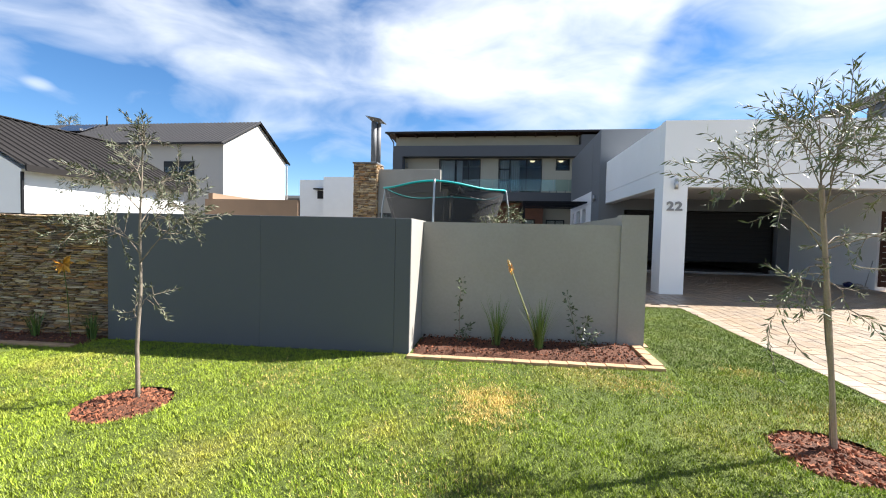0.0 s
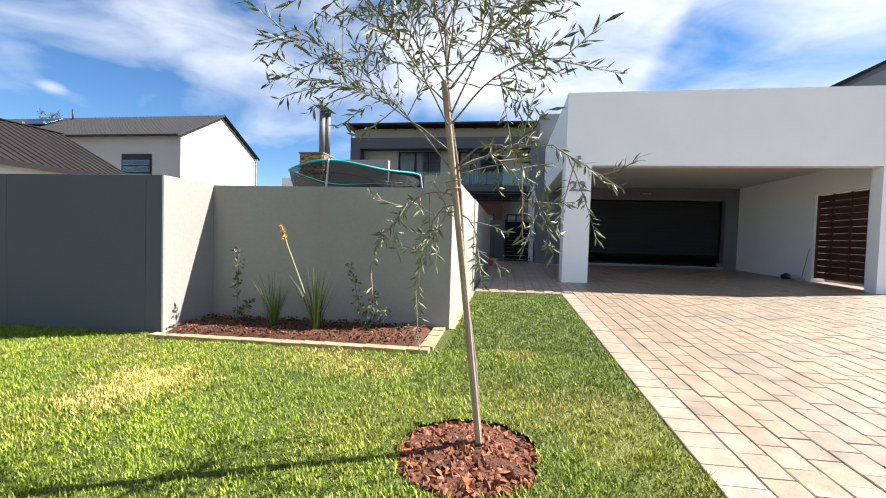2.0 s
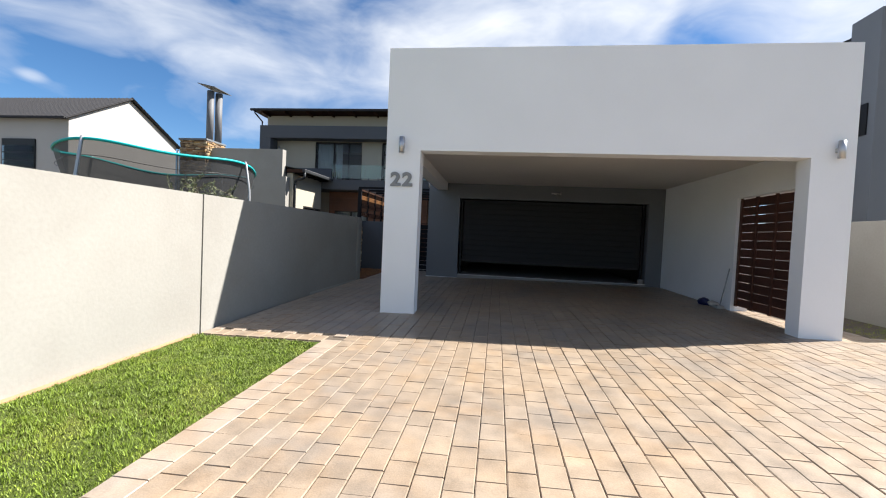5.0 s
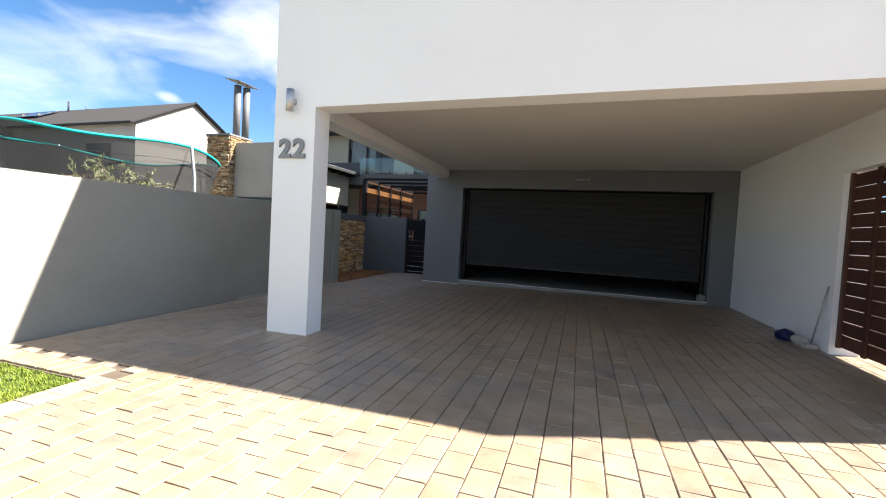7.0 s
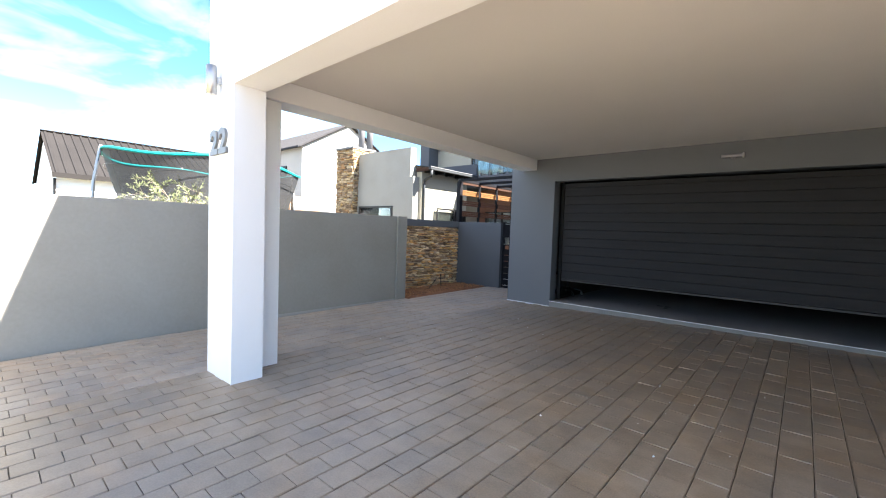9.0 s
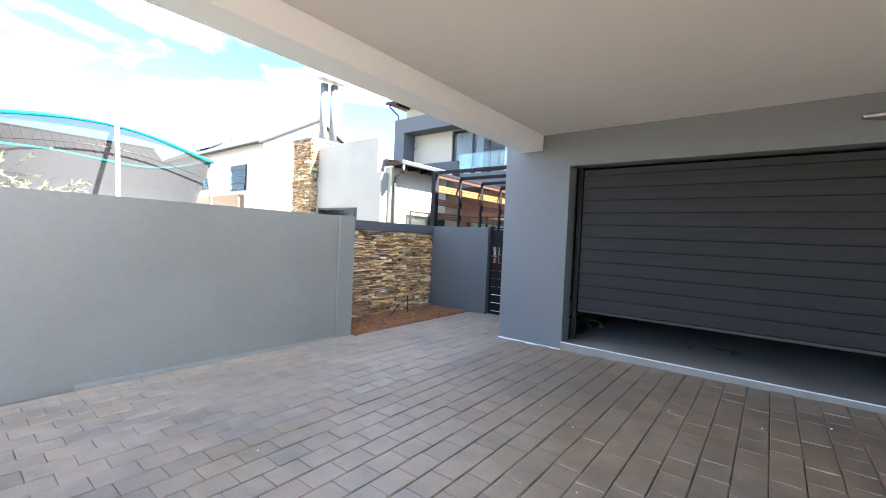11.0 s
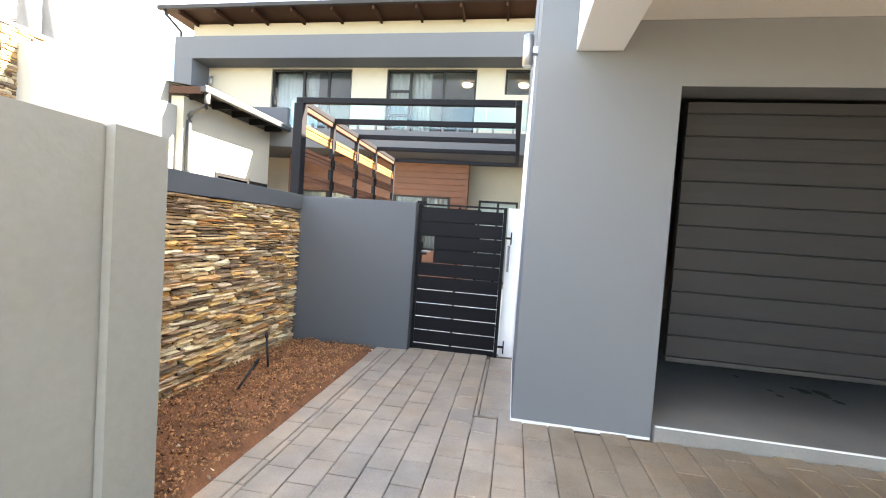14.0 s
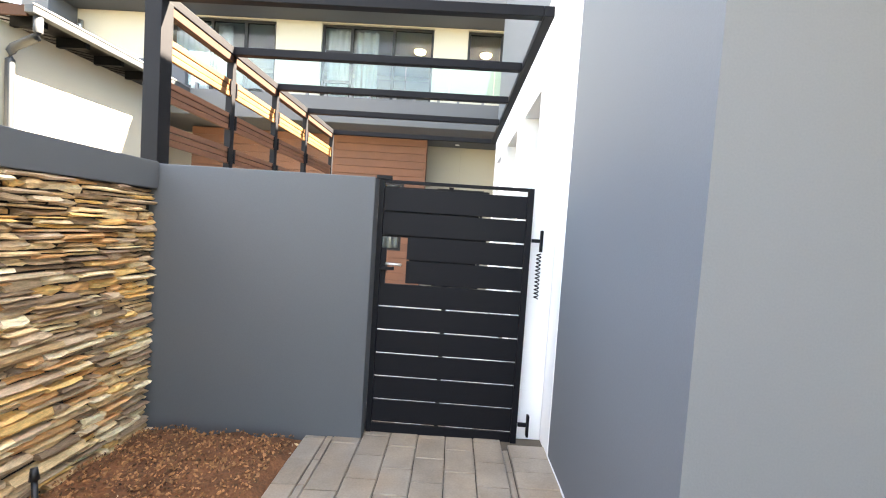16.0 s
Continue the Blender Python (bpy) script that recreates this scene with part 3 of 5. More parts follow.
# pedestrian gate
gate = thing("pedestrian_gate", "charcoal steel pedestrian gate of horizontal slats", "gate")
part("frame", boxes((2.72, 2.755, 19.65, 19.69, 0.035, 1.755), (3.69, 3.728, 19.65, 19.69, 0.035, 1.755), (2.757, 3.688, 19.65, 19.69, 0.035, 0.06), (2.757, 3.688, 19.65, 19.69, 1.735, 1.755), bevel=0.003), CHAR, gate)
part("stile", boxes((3.175, 3.205, 19.682, 19.70, 0.062, 1.733)), CHAR, gate)
for i in range(11):
    z0, z1 = (0.072, 0.134) if i == 0 else (0.146 + (i - 1) * 0.1565, 0.146 + i * 0.1565 - 0.010)
    if 1.04 < (z0 + z1) / 2 < 1.33:
        part("slat", boxes((2.925, 3.688, 19.655, 19.675, z0, z1), bevel=0.002), CHAR, gate)
    else:
        part("slat", boxes((2.757, 3.688, 19.655, 19.675, z0, z1), bevel=0.002), CHAR, gate)
part("latch", boxes((2.757, 2.80, 19.64, 19.66, 1.16, 1.20), (2.76, 2.85, 19.60, 19.64, 1.17, 1.19), (2.757, 2.79, 19.655, 19.675, 1.06, 1.31), bevel=0.003), CHAR, gate, "dark latch in a cut-out")
part("handle", tube(bmesh.new(), [(2.80, 19.62, 1.20), (2.80, 19.60, 1.21), (2.90, 19.59, 1.21)], 0.009, 8), STEEL, gate, "steel lever handle", True)
for z in (0.20, 1.42):
    part("hinge", boxes((3.73, 3.79, 19.64, 19.66, z - 0.012, z + 0.012), (3.785, 3.80, 19.62, 19.66, z - 0.07, z + 0.07), bevel=0.002), CHAR, gate)
bm = bmesh.new()
tube(bm, [(3.775 + 0.014 * math.cos(k * 0.9), 19.60 + 0.014 * math.sin(k * 0.9), 1.05 + k * 0.0035) for k in range(84)], 0.004, 4)
part("spring", bm, CHAR, gate, "coiled closing spring")
# added black strips that make the upper slots look dark; no part of the gate
for i in (7, 8, 9, 10):
    z0 = 0.146 + i * 0.1565 - 0.014
    part("backing_strip", boxes((2.94 if i < 8 else 2.757, 3.44 - 0.06 * (i % 2), 19.677, 19.681, z0, z0 + 0.018)), CHAR, gate)
part("top_pivot", boxes((2.70, 2.80, 19.64, 19.68, 1.757, 1.78), bevel=0.003), CHAR, gate)

# ---- pergola ----
pergola = thing("pergola", "dark steel pergola with timber side slats over the courtyard", "pergola")
PY = (19.80, 20.73, 21.66, 22.60, 23.80)
for i, y in enumerate(PY):
    w = 0.06 if i == 0 else 0.03
    part("post", boxes((1.07 - w, 1.07 + w, y - w + 0.05, y + w + 0.05, 0.0 if i else 1.757, 2.92), bevel=0.004), CHAR, pergola)
    part("cross_beam", boxes((1.112, 3.728, y, y + 0.065, 2.92, 2.99), bevel=0.004), CHAR, pergola)
part("side_beam", boxes((1.03, 1.11, 19.80, 23.87, 2.922, 2.99), bevel=0.004), CHAR, pergola)
part("side_beam", boxes((3.73, 3.80, 19.80, 23.87, 2.92, 2.99), bevel=0.004), CHAR, pergola)
part("beam_cladding", boxes((1.03, 1.10, 19.87, 23.80, 2.855, 2.918), bevel=0.004), TIMBER, pergola, "brown timber lining under the beam")
for i in range(4):
    y0, y1 = PY[i] + (0.115 if i == 0 else 0.085), PY[i + 1] + 0.015
    for zb, m in ((2.545, SUNTIMBER), (2.245, CLAD), (1.935, CLAD)):
        for k in range(3):
            z = zb + k * 0.052
            part("slat", boxes((1.058 - 0.006 * (k % 2), 1.092 - 0.006 * (k % 2), y0, y1, z, z + 0.045), bevel=0.004), m, pergola, "timber slat in a sunlit honey colour" if m is SUNTIMBER else "")
        for y in (y0 + 0.004, y1 - 0.024):
            part("bracket", boxes((1.094, 1.106, y, y + 0.02, zb + 0.01, zb + 0.14)), CHAR, pergola)


# ---- windows of the house ----
def window(x0, x1, y, z0, z1, mullions=(), transoms=(), parent=None, label="black aluminium window"):
    w = part("window", boxes((x0, x1, y - 0.02, y + 0.04, z0, z0 + 0.05), (x0, x1, y - 0.02, y + 0.04, z1 - 0.06, z1), (x0, x0 + 0.06, y - 0.02, y + 0.04, z0 + 0.05, z1 - 0.06), (x1 - 0.06, x1, y - 0.02, y + 0.04, z0 + 0.05, z1 - 0.06)), ALU, parent, label)
    xs = [x0 + 0.06] + [m for m in mullions] + [x1 - 0.06]
    for m in mullions:
        part("mullion", boxes((m - 0.035, m + 0.035, y - 0.025, y + 0.035, z0 + 0.05, z1 - 0.06)), ALU, w)
    for i, z in transoms:
        part("transom", boxes((xs[i] + 0.036, xs[i + 1] - 0.036, y - 0.022, y + 0.03, z - 0.03, z + 0.03)), ALU, w)
    for i in range(len(xs) - 1):
        p = part("pane", boxes((xs[i] + 0.01, xs[i + 1] - 0.01, y + 0.005, y + 0.011, z0 + 0.04, z1 - 0.05)), GLASS, w)
        p.visible_shadow = False
    return w


def curtain(x0, x1, y, z0, z1, parent, seed):
    rng = random.Random(seed)
    bm = bmesh.new()
    n = max(8, int((x1 - x0) / 0.02))
    top, bot = [], []
    ph = rng.random() * 6
    for i in range(n + 1):
        x = x0 + (x1 - x0) * i / n
        d = 0.035 * math.sin(i * 0.95 + ph) + 0.015 * math.sin(i * 0.37)
        top.append(bm.verts.new((x, y + d, z1))); bot.append(bm.verts.new((x, y + d * 1.2, z0)))
    for i in range(n):
        bm.faces.new((top[i], top[i + 1], bot[i + 1], bot[i]))
    bmesh.ops.solidify(bm, geom=bm.faces[:], thickness=0.004)
    return part("curtain", bm, CURTAIN, parent, "white hanging curtain", True)


w1 = window(-3.93, -1.3, 26.86, 3.95, 6.12, (-2.87, -2.05), (), parent=house, label="black-framed sliding window with white curtains")
curtain(-3.85, -2.95, 26.98, 3.96, 6.05, w1, 1)
curtain(-2.8, -2.45, 27.0, 3.96, 6.05, w1, 2)
w2 = window(-0.21, 2.44, 26.86, 3.95, 6.12, (0.5, 1.5), ((0, 5.5), (0, 4.8)), parent=house, label="black-framed sliding window with white curtains")
curtain(-0.12, 0.45, 26.98, 3.96, 6.05, w2, 3)
curtain(0.56, 1.1, 27.0, 3.96, 6.05, w2, 4)
w3 = window(3.24, 4.07, 26.86, 5.42, 6.12, (), (), parent=house, label="small black-framed window")
w4 = window(0.45, 2.05, 26.02, 0.93, 2.42, (1.3,), (), parent=house, label="black-framed ground floor window with curtains")
curtain(0.55, 1.25, 26.13, 0.95, 2.36, w4, 5)
curtain(1.4, 1.95, 26.13, 0.95, 2.36, w4, 6)
w5 = window(2.75, 3.85, 26.72, 0.1, 2.42, (3.3,), (), parent=house, label="black-framed glazed entrance door")
w6 = window(-2.4, -0.6, 26.02, 0.93, 2.42, (-1.5,), (), parent=house, label="black-framed ground floor window with curtains")
curtain(-2.3, -0.7, 26.13, 0.95, 2.36, w6, 7)
for z in (0.0, 3.0):
    part("room_back", boxes((-6.4, 10.7, 30.5, 30.6, z + 0.2, z + 3.2)), ROOM, house)
part("room_floor", boxes((-6.4, 10.7, 27.01, 30.4, 3.6, 3.9)), ROOM, house)
part("room_ceiling", boxes((-6.4, 10.7, 27.01, 30.4, 6.3, 6.4)), CEIL, house)

def glow_material():
    m = bpy.data.materials.new("warm_lamp")
    m.use_nodes = True
    s = m.node_tree.nodes["Principled BSDF"]
    s.inputs["Emission Color"].default_value, s.inputs["Emission Strength"].default_value = (1.0, 0.78, 0.45, 1), 0.4
    return m


GLOW = glow_material()
for x, y in ((1.95, 28.4), (3.75, 28.4)):
    cl = thing("ceiling_lamp", "round warm-lit ceiling lamp in an upstairs room", "lamp", "upstairs ceiling lamps")
    part("base", tube(bmesh.new(), [(x, y, 6.27), (x, y, 6.30)], 0.17, 20), WHITE, cl)
    part("diffuser", tube(bmesh.new(), [(x, y, 6.20), (x, y, 6.225), (x, y, 6.268)], [0.10, 0.145, 0.16], 20), GLOW, cl, "glowing warm diffuser", True)
dl = thing("downlight", "small white recessed downlight under the balcony", "lamp")
part("rim", tube(bmesh.new(), [(3.15, 26.4, 3.385), (3.15, 26.4, 3.402)], 0.05, 16), WHITE, dl)

# balcony glass
for i in range(8):
    x0 = -2.22 + i * 0.86
    if x0 < 3.9:
        p = part("glass_panel", boxes((x0, x0 + 0.84, 25.06, 25.072, 3.98, 4.64)), RAILGLASS, house, "clear glass balustrade panel")
        p.visible_shadow = False
        for dx in (0.18, 0.66):
            part("clamp", boxes((x0 + dx - 0.025, x0 + dx + 0.025, 25.035, 25.095, 3.902, 4.03), bevel=0.004), GALV, house, "steel glass clamp")

# timber boards between slab and window heads
for i in range(20):
    z0 = 0.12 + i * 0.163
    if z0 + 0.155 > 3.39:
        break
    spans = ((-2.7, -2.4), (-0.6, 0.45), (2.05, 2.5)) if 0.93 < z0 < 2.40 else ((-2.7, 2.5),)
    for a, b in spans:
        part("board", boxes((a, b, 25.975, 26.0, z0, z0 + 0.155), bevel=0.004), CLAD, house)


# ---- roofs ----
def corrugated(x0, x1, y0, z0, y1, z1, pitch, depth, along_x=True):
    """A ribbed sheet between two level edges; ribs run from the first edge to the second."""
    bm = bmesh.new()
    n = int(abs(x1 - x0) / pitch)
    rows = []
    for e in (0, 1):
        r = []
        for i in range(n + 1):
            x = x0 + (x1 - x0) * i / n
            for k, h in ((0.0, 0.0), (0.30, 0.0), (0.38, depth), (0.62, depth), (0.70, 0.0)):
                if i < n or k == 0.0:
                    r.append((x + k * (x1 - x0) / n, y1 if e else y0, (z1 if e else z0) + h))
        rows.append(r)
    if not along_x:
        rows = [[(b, a, c) for a, b, c in r] for r in rows]
    va, vb = ([bm.verts.new(p) for p in r] for r in rows)
    for i in range(len(va) - 1):
        bm.faces.new((va[i], va[i + 1], vb[i + 1], vb[i]))
    return bm


part("roof_sheet", corrugated(-7.19, 11.5, 25.95, 7.62, 34.0, 7.30, 0.19, 0.035), ROOFDARK, house, "dark corrugated roof sheet")
part("gutter", boxes((-7.2, 11.5, 25.84, 25.95, 7.52, 7.63), bevel=0.01), ROOFDARK, house)
for i in range(14):
    x = -6.6 + i * 1.22
    part("rafter", boxes((x, x + 0.06, 25.98, 26.76, 7.42, 7.555)), TIMBER, house)
part("downpipe", tube(bmesh.new(), [(-6.95, 25.9, 7.54), (-6.95, 25.9, 7.40), (-6.76, 26.3, 7.05), (-6.76, 26.3, 6.4), (-6.76, 26.3, 0.1)], 0.04, 10), ALU, house, "dark downpipe", True)
part("wall_light", tube(bmesh.new(), [(-5.98, 26.70, 5.55), (-5.98, 26.70, 5.85)], 0.05, 12), STEEL, house, "steel wall light", True)

# lean-to roof
part("roof_sheet", corrugated(22.05, 25.0, -2.22, 3.875, -6.4, 4.58, 0.19, 0.02, along_x=False), GUTTER, leanto)
part("end_board", boxes((-2.95, -2.24, 22.02, 22.05, 3.76, 3.89), bevel=0.004), TIMBER, leanto, "brown timber barge board")
for i in range(5):
    y = 22.25 + i * 0.62
    part("rafter", boxes((-2.71, -2.26, y, y + 0.06, 3.72, 3.86)), GUTTER, leanto)
part("soffit", boxes((-2.72, -2.25, 22.07, 25.0, 3.862, 3.885)), GUTTER, leanto)
part("gutter", boxes((-2.25, -2.13, 22.0, 25.3, 3.79, 3.895), bevel=0.012), PIPE, leanto)
part("gutter_lip", boxes((-2.138, -2.118, 21.99, 25.31, 3.885, 3.91), bevel=0.005), GALV, leanto, "rolled gutter lip")
part("downpipe", tube(bmesh.new(), [(-2.19, 22.12, 3.80), (-2.19, 22.12, 3.60), (-2.22, 22.13, 3.54), (-2.60, 22.21, 3.44), (-2.655, 22.22, 3.38), (-2.66, 22.22, 3.28), (-2.66, 22.22, 0.1)], 0.05, 14), PIPE, leanto, "grey downpipe", True)
part("window", boxes((-2.718, -2.69, 24.05, 24.95, 1.2, 1.26), (-2.718, -2.69, 24.05, 24.95, 2.32, 2.38), (-2.718, -2.69, 24.05, 24.11, 1.262, 2.318), (-2.718, -2.69, 24.89, 24.95, 1.262, 2.318), (-2.716, -2.712, 24.112, 24.888, 1.262, 2.318)), ALU, leanto, "black-framed window")
sash = part("sash", boxes((-2.60, -2.565, 22.9, 24.04, 2.33, 2.40), (-2.60, -2.565, 22.9, 22.97, 1.3, 2.328), (-2.60, -2.565, 23.97, 24.04, 1.3, 2.328), (-2.60, -2.565, 22.9, 24.04, 1.23, 1.298), (-2.715, -2.602, 24.0, 24.03, 2.30, 2.38), bevel=0.003), ALU, leanto, "open window sash folded against the wall")
part("pane", boxes((-2.585, -2.58, 22.972, 23.968, 1.302, 2.328)), GLASS, sash)
part("window", boxes((-6.2, -4.0, 21.77, 21.80, 1.0, 2.42)), ALU, braai, "black-framed window")
part("pane", boxes((-6.1, -4.1, 21.760, 21.769, 1.1, 2.34)), GLASS, braai)


# ---- stacked stone ----
def stone_course(rng, length, height, unit):
    """Places (u, v, width, height) of flat stacked stones over a panel: uneven courses, some split into thinner slips."""
    out, v = [], 0.0
    while v < height:
        h = min(rng.uniform(*unit[1]) * 1.25, height - v)
        u = -rng.uniform(0, 0.15)
        while u < length:
            w = rng.uniform(*unit[0]) * (0.45 + 0.95 * rng.random())
            n = 1 if h < 0.036 or rng.random() < 0.5 else 2
            cut = rng.uniform(0.35, 0.65)
            for k in range(n):
                z0, z1 = (0.0, h) if n == 1 else ((0.0, h * cut) if k == 0 else (h * cut, h))
                s = rng.uniform(-0.03, 0.03) if n == 2 else 0.0
                a, b = max(u + s, 0), min(u + w + s, length)
                if b - a > 0.03:
                    out.append((a, v + z0, b - a, z1 - z0))
            u += w
        v += h
    return out


def stone_box(rng, w, h, d):
    """A slab of split stone w wide, h high, sticking out d along -y: jagged edges, a broken front face."""
    j = lambda k: rng.uniform(-k, k)
    g, n = 0.0028, 4
    skew, wedge = j(0.12) * h, rng.choice((0.0, 0.0, 0.0, 0.22, -0.2)) * h
    us = [0.0, 0.33 + j(0.12), 0.67 + j(0.12), 1.0]
    lo, mid, hi = [], [], []
    ridge, back = rng.uniform(0.3, 0.6), rng.uniform(0.006, 0.026)
    for i, q in enumerate(us):
        e = 0.012 if i in (0, 3) else 0.0
        x = g + q * (w - 2 * g)
        dz = max(0.0, wedge * (q - 0.3) if wedge > 0 else -wedge * (0.7 - q))
        z0, z1 = g + j(0.17) * h + skew * (q - 0.5), h - g + j(0.17) * h + skew * (q - 0.5) - dz
        lo.append((x + j(0.7) * e, -d + 0.006 + j(0.006) + e * 0.5, z0))
        mid.append((x + j(0.7) * e, -d - 0.004 + j(0.006) + e * 0.3, z0 + (z1 - z0) * (ridge + j(0.15))))
        hi.append((x + j(1.0) * e, -d + back + j(0.005) + e * 0.5, z1))
    vs = lo + mid + hi + [(x, 0.03, z) for x, _, z in lo] + [(x, 0.03, z) for x, _, z in hi]
    fs = []
    for i in range(n - 1):
        fs += [(i, i + 1, n + i + 1, n + i), (n + i, n + i + 1, 2 * n + i + 1, 2 * n + i), (2 * n + i, 2 * n + i + 1, 4 * n + i + 1, 4 * n + i), (i + 1, i, 3 * n + i, 3 * n + i + 1)]
    fs += [(0, n, 2 * n, 4 * n, 3 * n), (n - 1, 4 * n - 1, 5 * n - 1, 3 * n - 1, 2 * n - 1)]
    return vs, fs


def stone_panel(parent, m, length, height, seed, singles, mat=STONE, unit=((0.09, 0.30), (0.023, 0.041)), deep=(0.014, 0.066)):
    """Stones over a panel; m places it (u along x, v up, front to -y). The first singles stand as pieces of their own."""
    rng = random.Random(seed)
    lay = stone_course(rng, length, height, unit)
    rng.shuffle(lay)
    vs, fs = [], []
    for i, (u, v, w, h) in enumerate(lay):
        sv, sf = stone_box(rng, w, h, rng.uniform(*deep))
        if i < singles:
            me = soup("stone", sv, sf, mat)
            o = new("stone", me)
            o.parent = parent
            o.matrix_basis = m @ Matrix.Translation((u, 0, v))
        else:
            k = len(vs)
            vs += [tuple(m @ Vector((x + u, y, z + v))) for x, y, z in sv]
            fs += [tuple(a + k for a in q) for q in sf]
    if vs:
        o = new("stonework", soup("stonework", vs, fs, mat))
        o.parent = parent
        tagged(o, "stacked flat brown and tan stones", kind="stuff")


court_stone = tagged(new("wall_stone_court"), "wall panel of stacked brown and tan ledge stone", "stone wall", "", "structure")
stone_panel(court_stone, pose(1.264, 16.672, 0.0, 0, 0, 90), 2.888, 1.592, 11, 1100)
street_stone = tagged(new("wall_stone_street"), "street wall panel of stacked brown ledge stone", "stone wall", "", "structure")
stone_panel(street_stone, pose(-8.6, 6.538, -0.32, 0, 0, 0), 2.85, 1.90, 12, 240, SHADESTONE)
stone_panel(chimney, pose(-7.57, 21.55, 1.5, 0, 0, 0), 1.23, 3.44, 13, 0, SHADESTONE, ((0.15, 0.4), (0.05, 0.09)))
stone_panel(chimney, pose(-6.35, 21.55, 1.5, 0, 0, 90), 1.17, 3.44, 14, 0, SHADESTONE, ((0.15, 0.4), (0.05, 0.09)))
part("cap", boxes((-7.62, -6.30, 21.48, 22.76, 4.94, 5.02), bevel=0.01), GARAGE, chimney)
for x, y in ((-6.75, 22.25), (-6.62, 22.62)):
    part("flue", tube(bmesh.new(), [(x, y, 4.9), (x, y, 7.25)], 0.145, 18), GALV, chimney, "galvanised flue pipe", True)
bm = boxes((-7.1, -6.27, 21.85, 23.0, 7.38, 7.40))
bmesh.ops.rotate(bm, verts=bm.verts, cent=(-6.68, 22.4, 7.39), matrix=Matrix.Rotation(radians(12), 3, "Y"))
part("rain_plate", bm, GALV, chimney, "tilted metal rain plate")
for x, y in ((-6.75, 22.25), (-6.62, 22.62)):
    part("plate_stay", boxes((x - 0.01, x + 0.01, y - 0.01, y + 0.01, 7.24, 7.38)), GALV, chimney)

# ---- neighbours ----
nb = thing("neighbour_house", "two-storey beige gabled house with a dark roof", "house")
bm = bmesh.new()
prof = [(25.8, 0), (33.6, 0), (33.6, 7.1), (29.65, 9.25), (25.8, 7.1)]
a = [bm.verts.new((-18.1, y, z)) for y, z in prof]
b = [bm.verts.new((-40.0, y, z)) for y, z in prof]
for k in range(5):
    bm.faces.new((a[k], a[(k + 1) % 5], b[(k + 1) % 5], b[k]))
bm.faces.new(a); bm.faces.new(b[::-1])
part("wall", bm, PALE, nb)
for s, (y0, z0) in enumerate(((25.45, 6.98), (33.95, 6.98))):
    part("roof", corrugated(-40.0, -17.85, y0, z0, 29.65, 9.38, 0.3, 0.03), ROOFDARK, nb, "dark sheet roof")
part("barge_board", boxes((-17.95, -17.88, 29.6, 29.7, 9.28, 9.42)), ROOFDARK, nb)
for y0, z0 in ((25.45, 6.98), (33.95, 6.98)):
    bm = bmesh.new()
    tube(bm, [(-17.93, y0, z0 - 0.06), (-17.93, 29.65, 9.32)], 0.09, 4)
    part("barge_board", bm, ROOFDARK, nb)
part("gutter", boxes((-40.0, -17.9, 25.36, 25.48, 6.88, 7.0)), ROOFDARK, nb)
part("downpipe", tube(bmesh.new(), [(-18.05, 33.75, 6.9), (-18.0, 33.75, 0.2)], 0.05, 8), PALE, nb)
for x0, x1, z0, z1 in ((-22.4, -20.2, 4.1, 5.8), (-28.1, -26.0, 4.4, 5.85), (-31.1, -29.9, 4.9, 5.85)):
    win = part("window", boxes((x0, x1, 25.72, 25.79, z0, z1)), ALU, nb, "dark-framed window")
    for k in range(3):
        part("pane", boxes((x0 + 0.08, x1 - 0.08, 25.70, 25.715, z0 + 0.08 + k * 0.44, z0 + 0.44 + k * 0.44)), GLASS, win)

bm = boxes((-33.6, -30.9, -0.75, 0.75, 0.10, 0.17), bevel=0.01)
bmesh.ops.rotate(bm, verts=bm.verts, cent=(0, 0, 0), matrix=Matrix.Rotation(math.atan2(2.4, 4.2), 3, "X"))
bmesh.ops.translate(bm, verts=bm.verts, vec=(0, 28.3, 8.61))
panel = thing("solar_panel", "dark glass solar panel on the neighbouring roof", "solar panel")
part("collector", bm, SOLAR, panel)
for x in (-33.2, -31.3):
    part("bracket", boxes((x, x + 0.05, 27.75, 28.85, 8.25, 8.62)), GALV, panel)
part("vent_pipe", tube(bmesh.new(), [(-30.6, 29.3, 9.0), (-30.6, 29.3, 9.95)], 0.06, 10), PIPE, nb, "", True)

low = thing("neighbour_cottage", "single-storey white house with a brown ribbed roof", "house")
bm = bmesh.new()
prof = [(-16.3, -0.3), (-25.0, -0.3), (-25.0, 3.3), (-20.65, 5.6), (-16.3, 3.3)]
a = [bm.verts.new((x, 13.0, z)) for x, z in prof]
b = [bm.verts.new((x, 20.3, z)) for x, z in prof]
for k in range(5):
    bm.faces.new((a[k], a[(k + 1) % 5], b[(k + 1) % 5], b[k]))
bm.faces.new(a); bm.faces.new(b[::-1])
part("wall", bm, WHITE, low)
for x0 in (-15.9, -25.4):
    part("roof", corrugated(12.85, 20.7, x0, 3.36, -20.65, 5.82, 0.34, 0.05, along_x=False), ROOFTILE, low, "brown ribbed sheet roof")
part("fascia", boxes((-15.95, -15.88, 12.85, 20.7, 3.22, 3.43)), ROOFTILE, low)
part("ridge", boxes((-20.8, -20.5, 12.85, 20.7, 5.82, 5.88), bevel=0.02), ROOFTILE, low)
part("downpipe", tube(bmesh.new(), [(-16.2, 12.95, 3.2), (-16.2, 12.95, -0.2)], 0.05, 8), ALU, low)

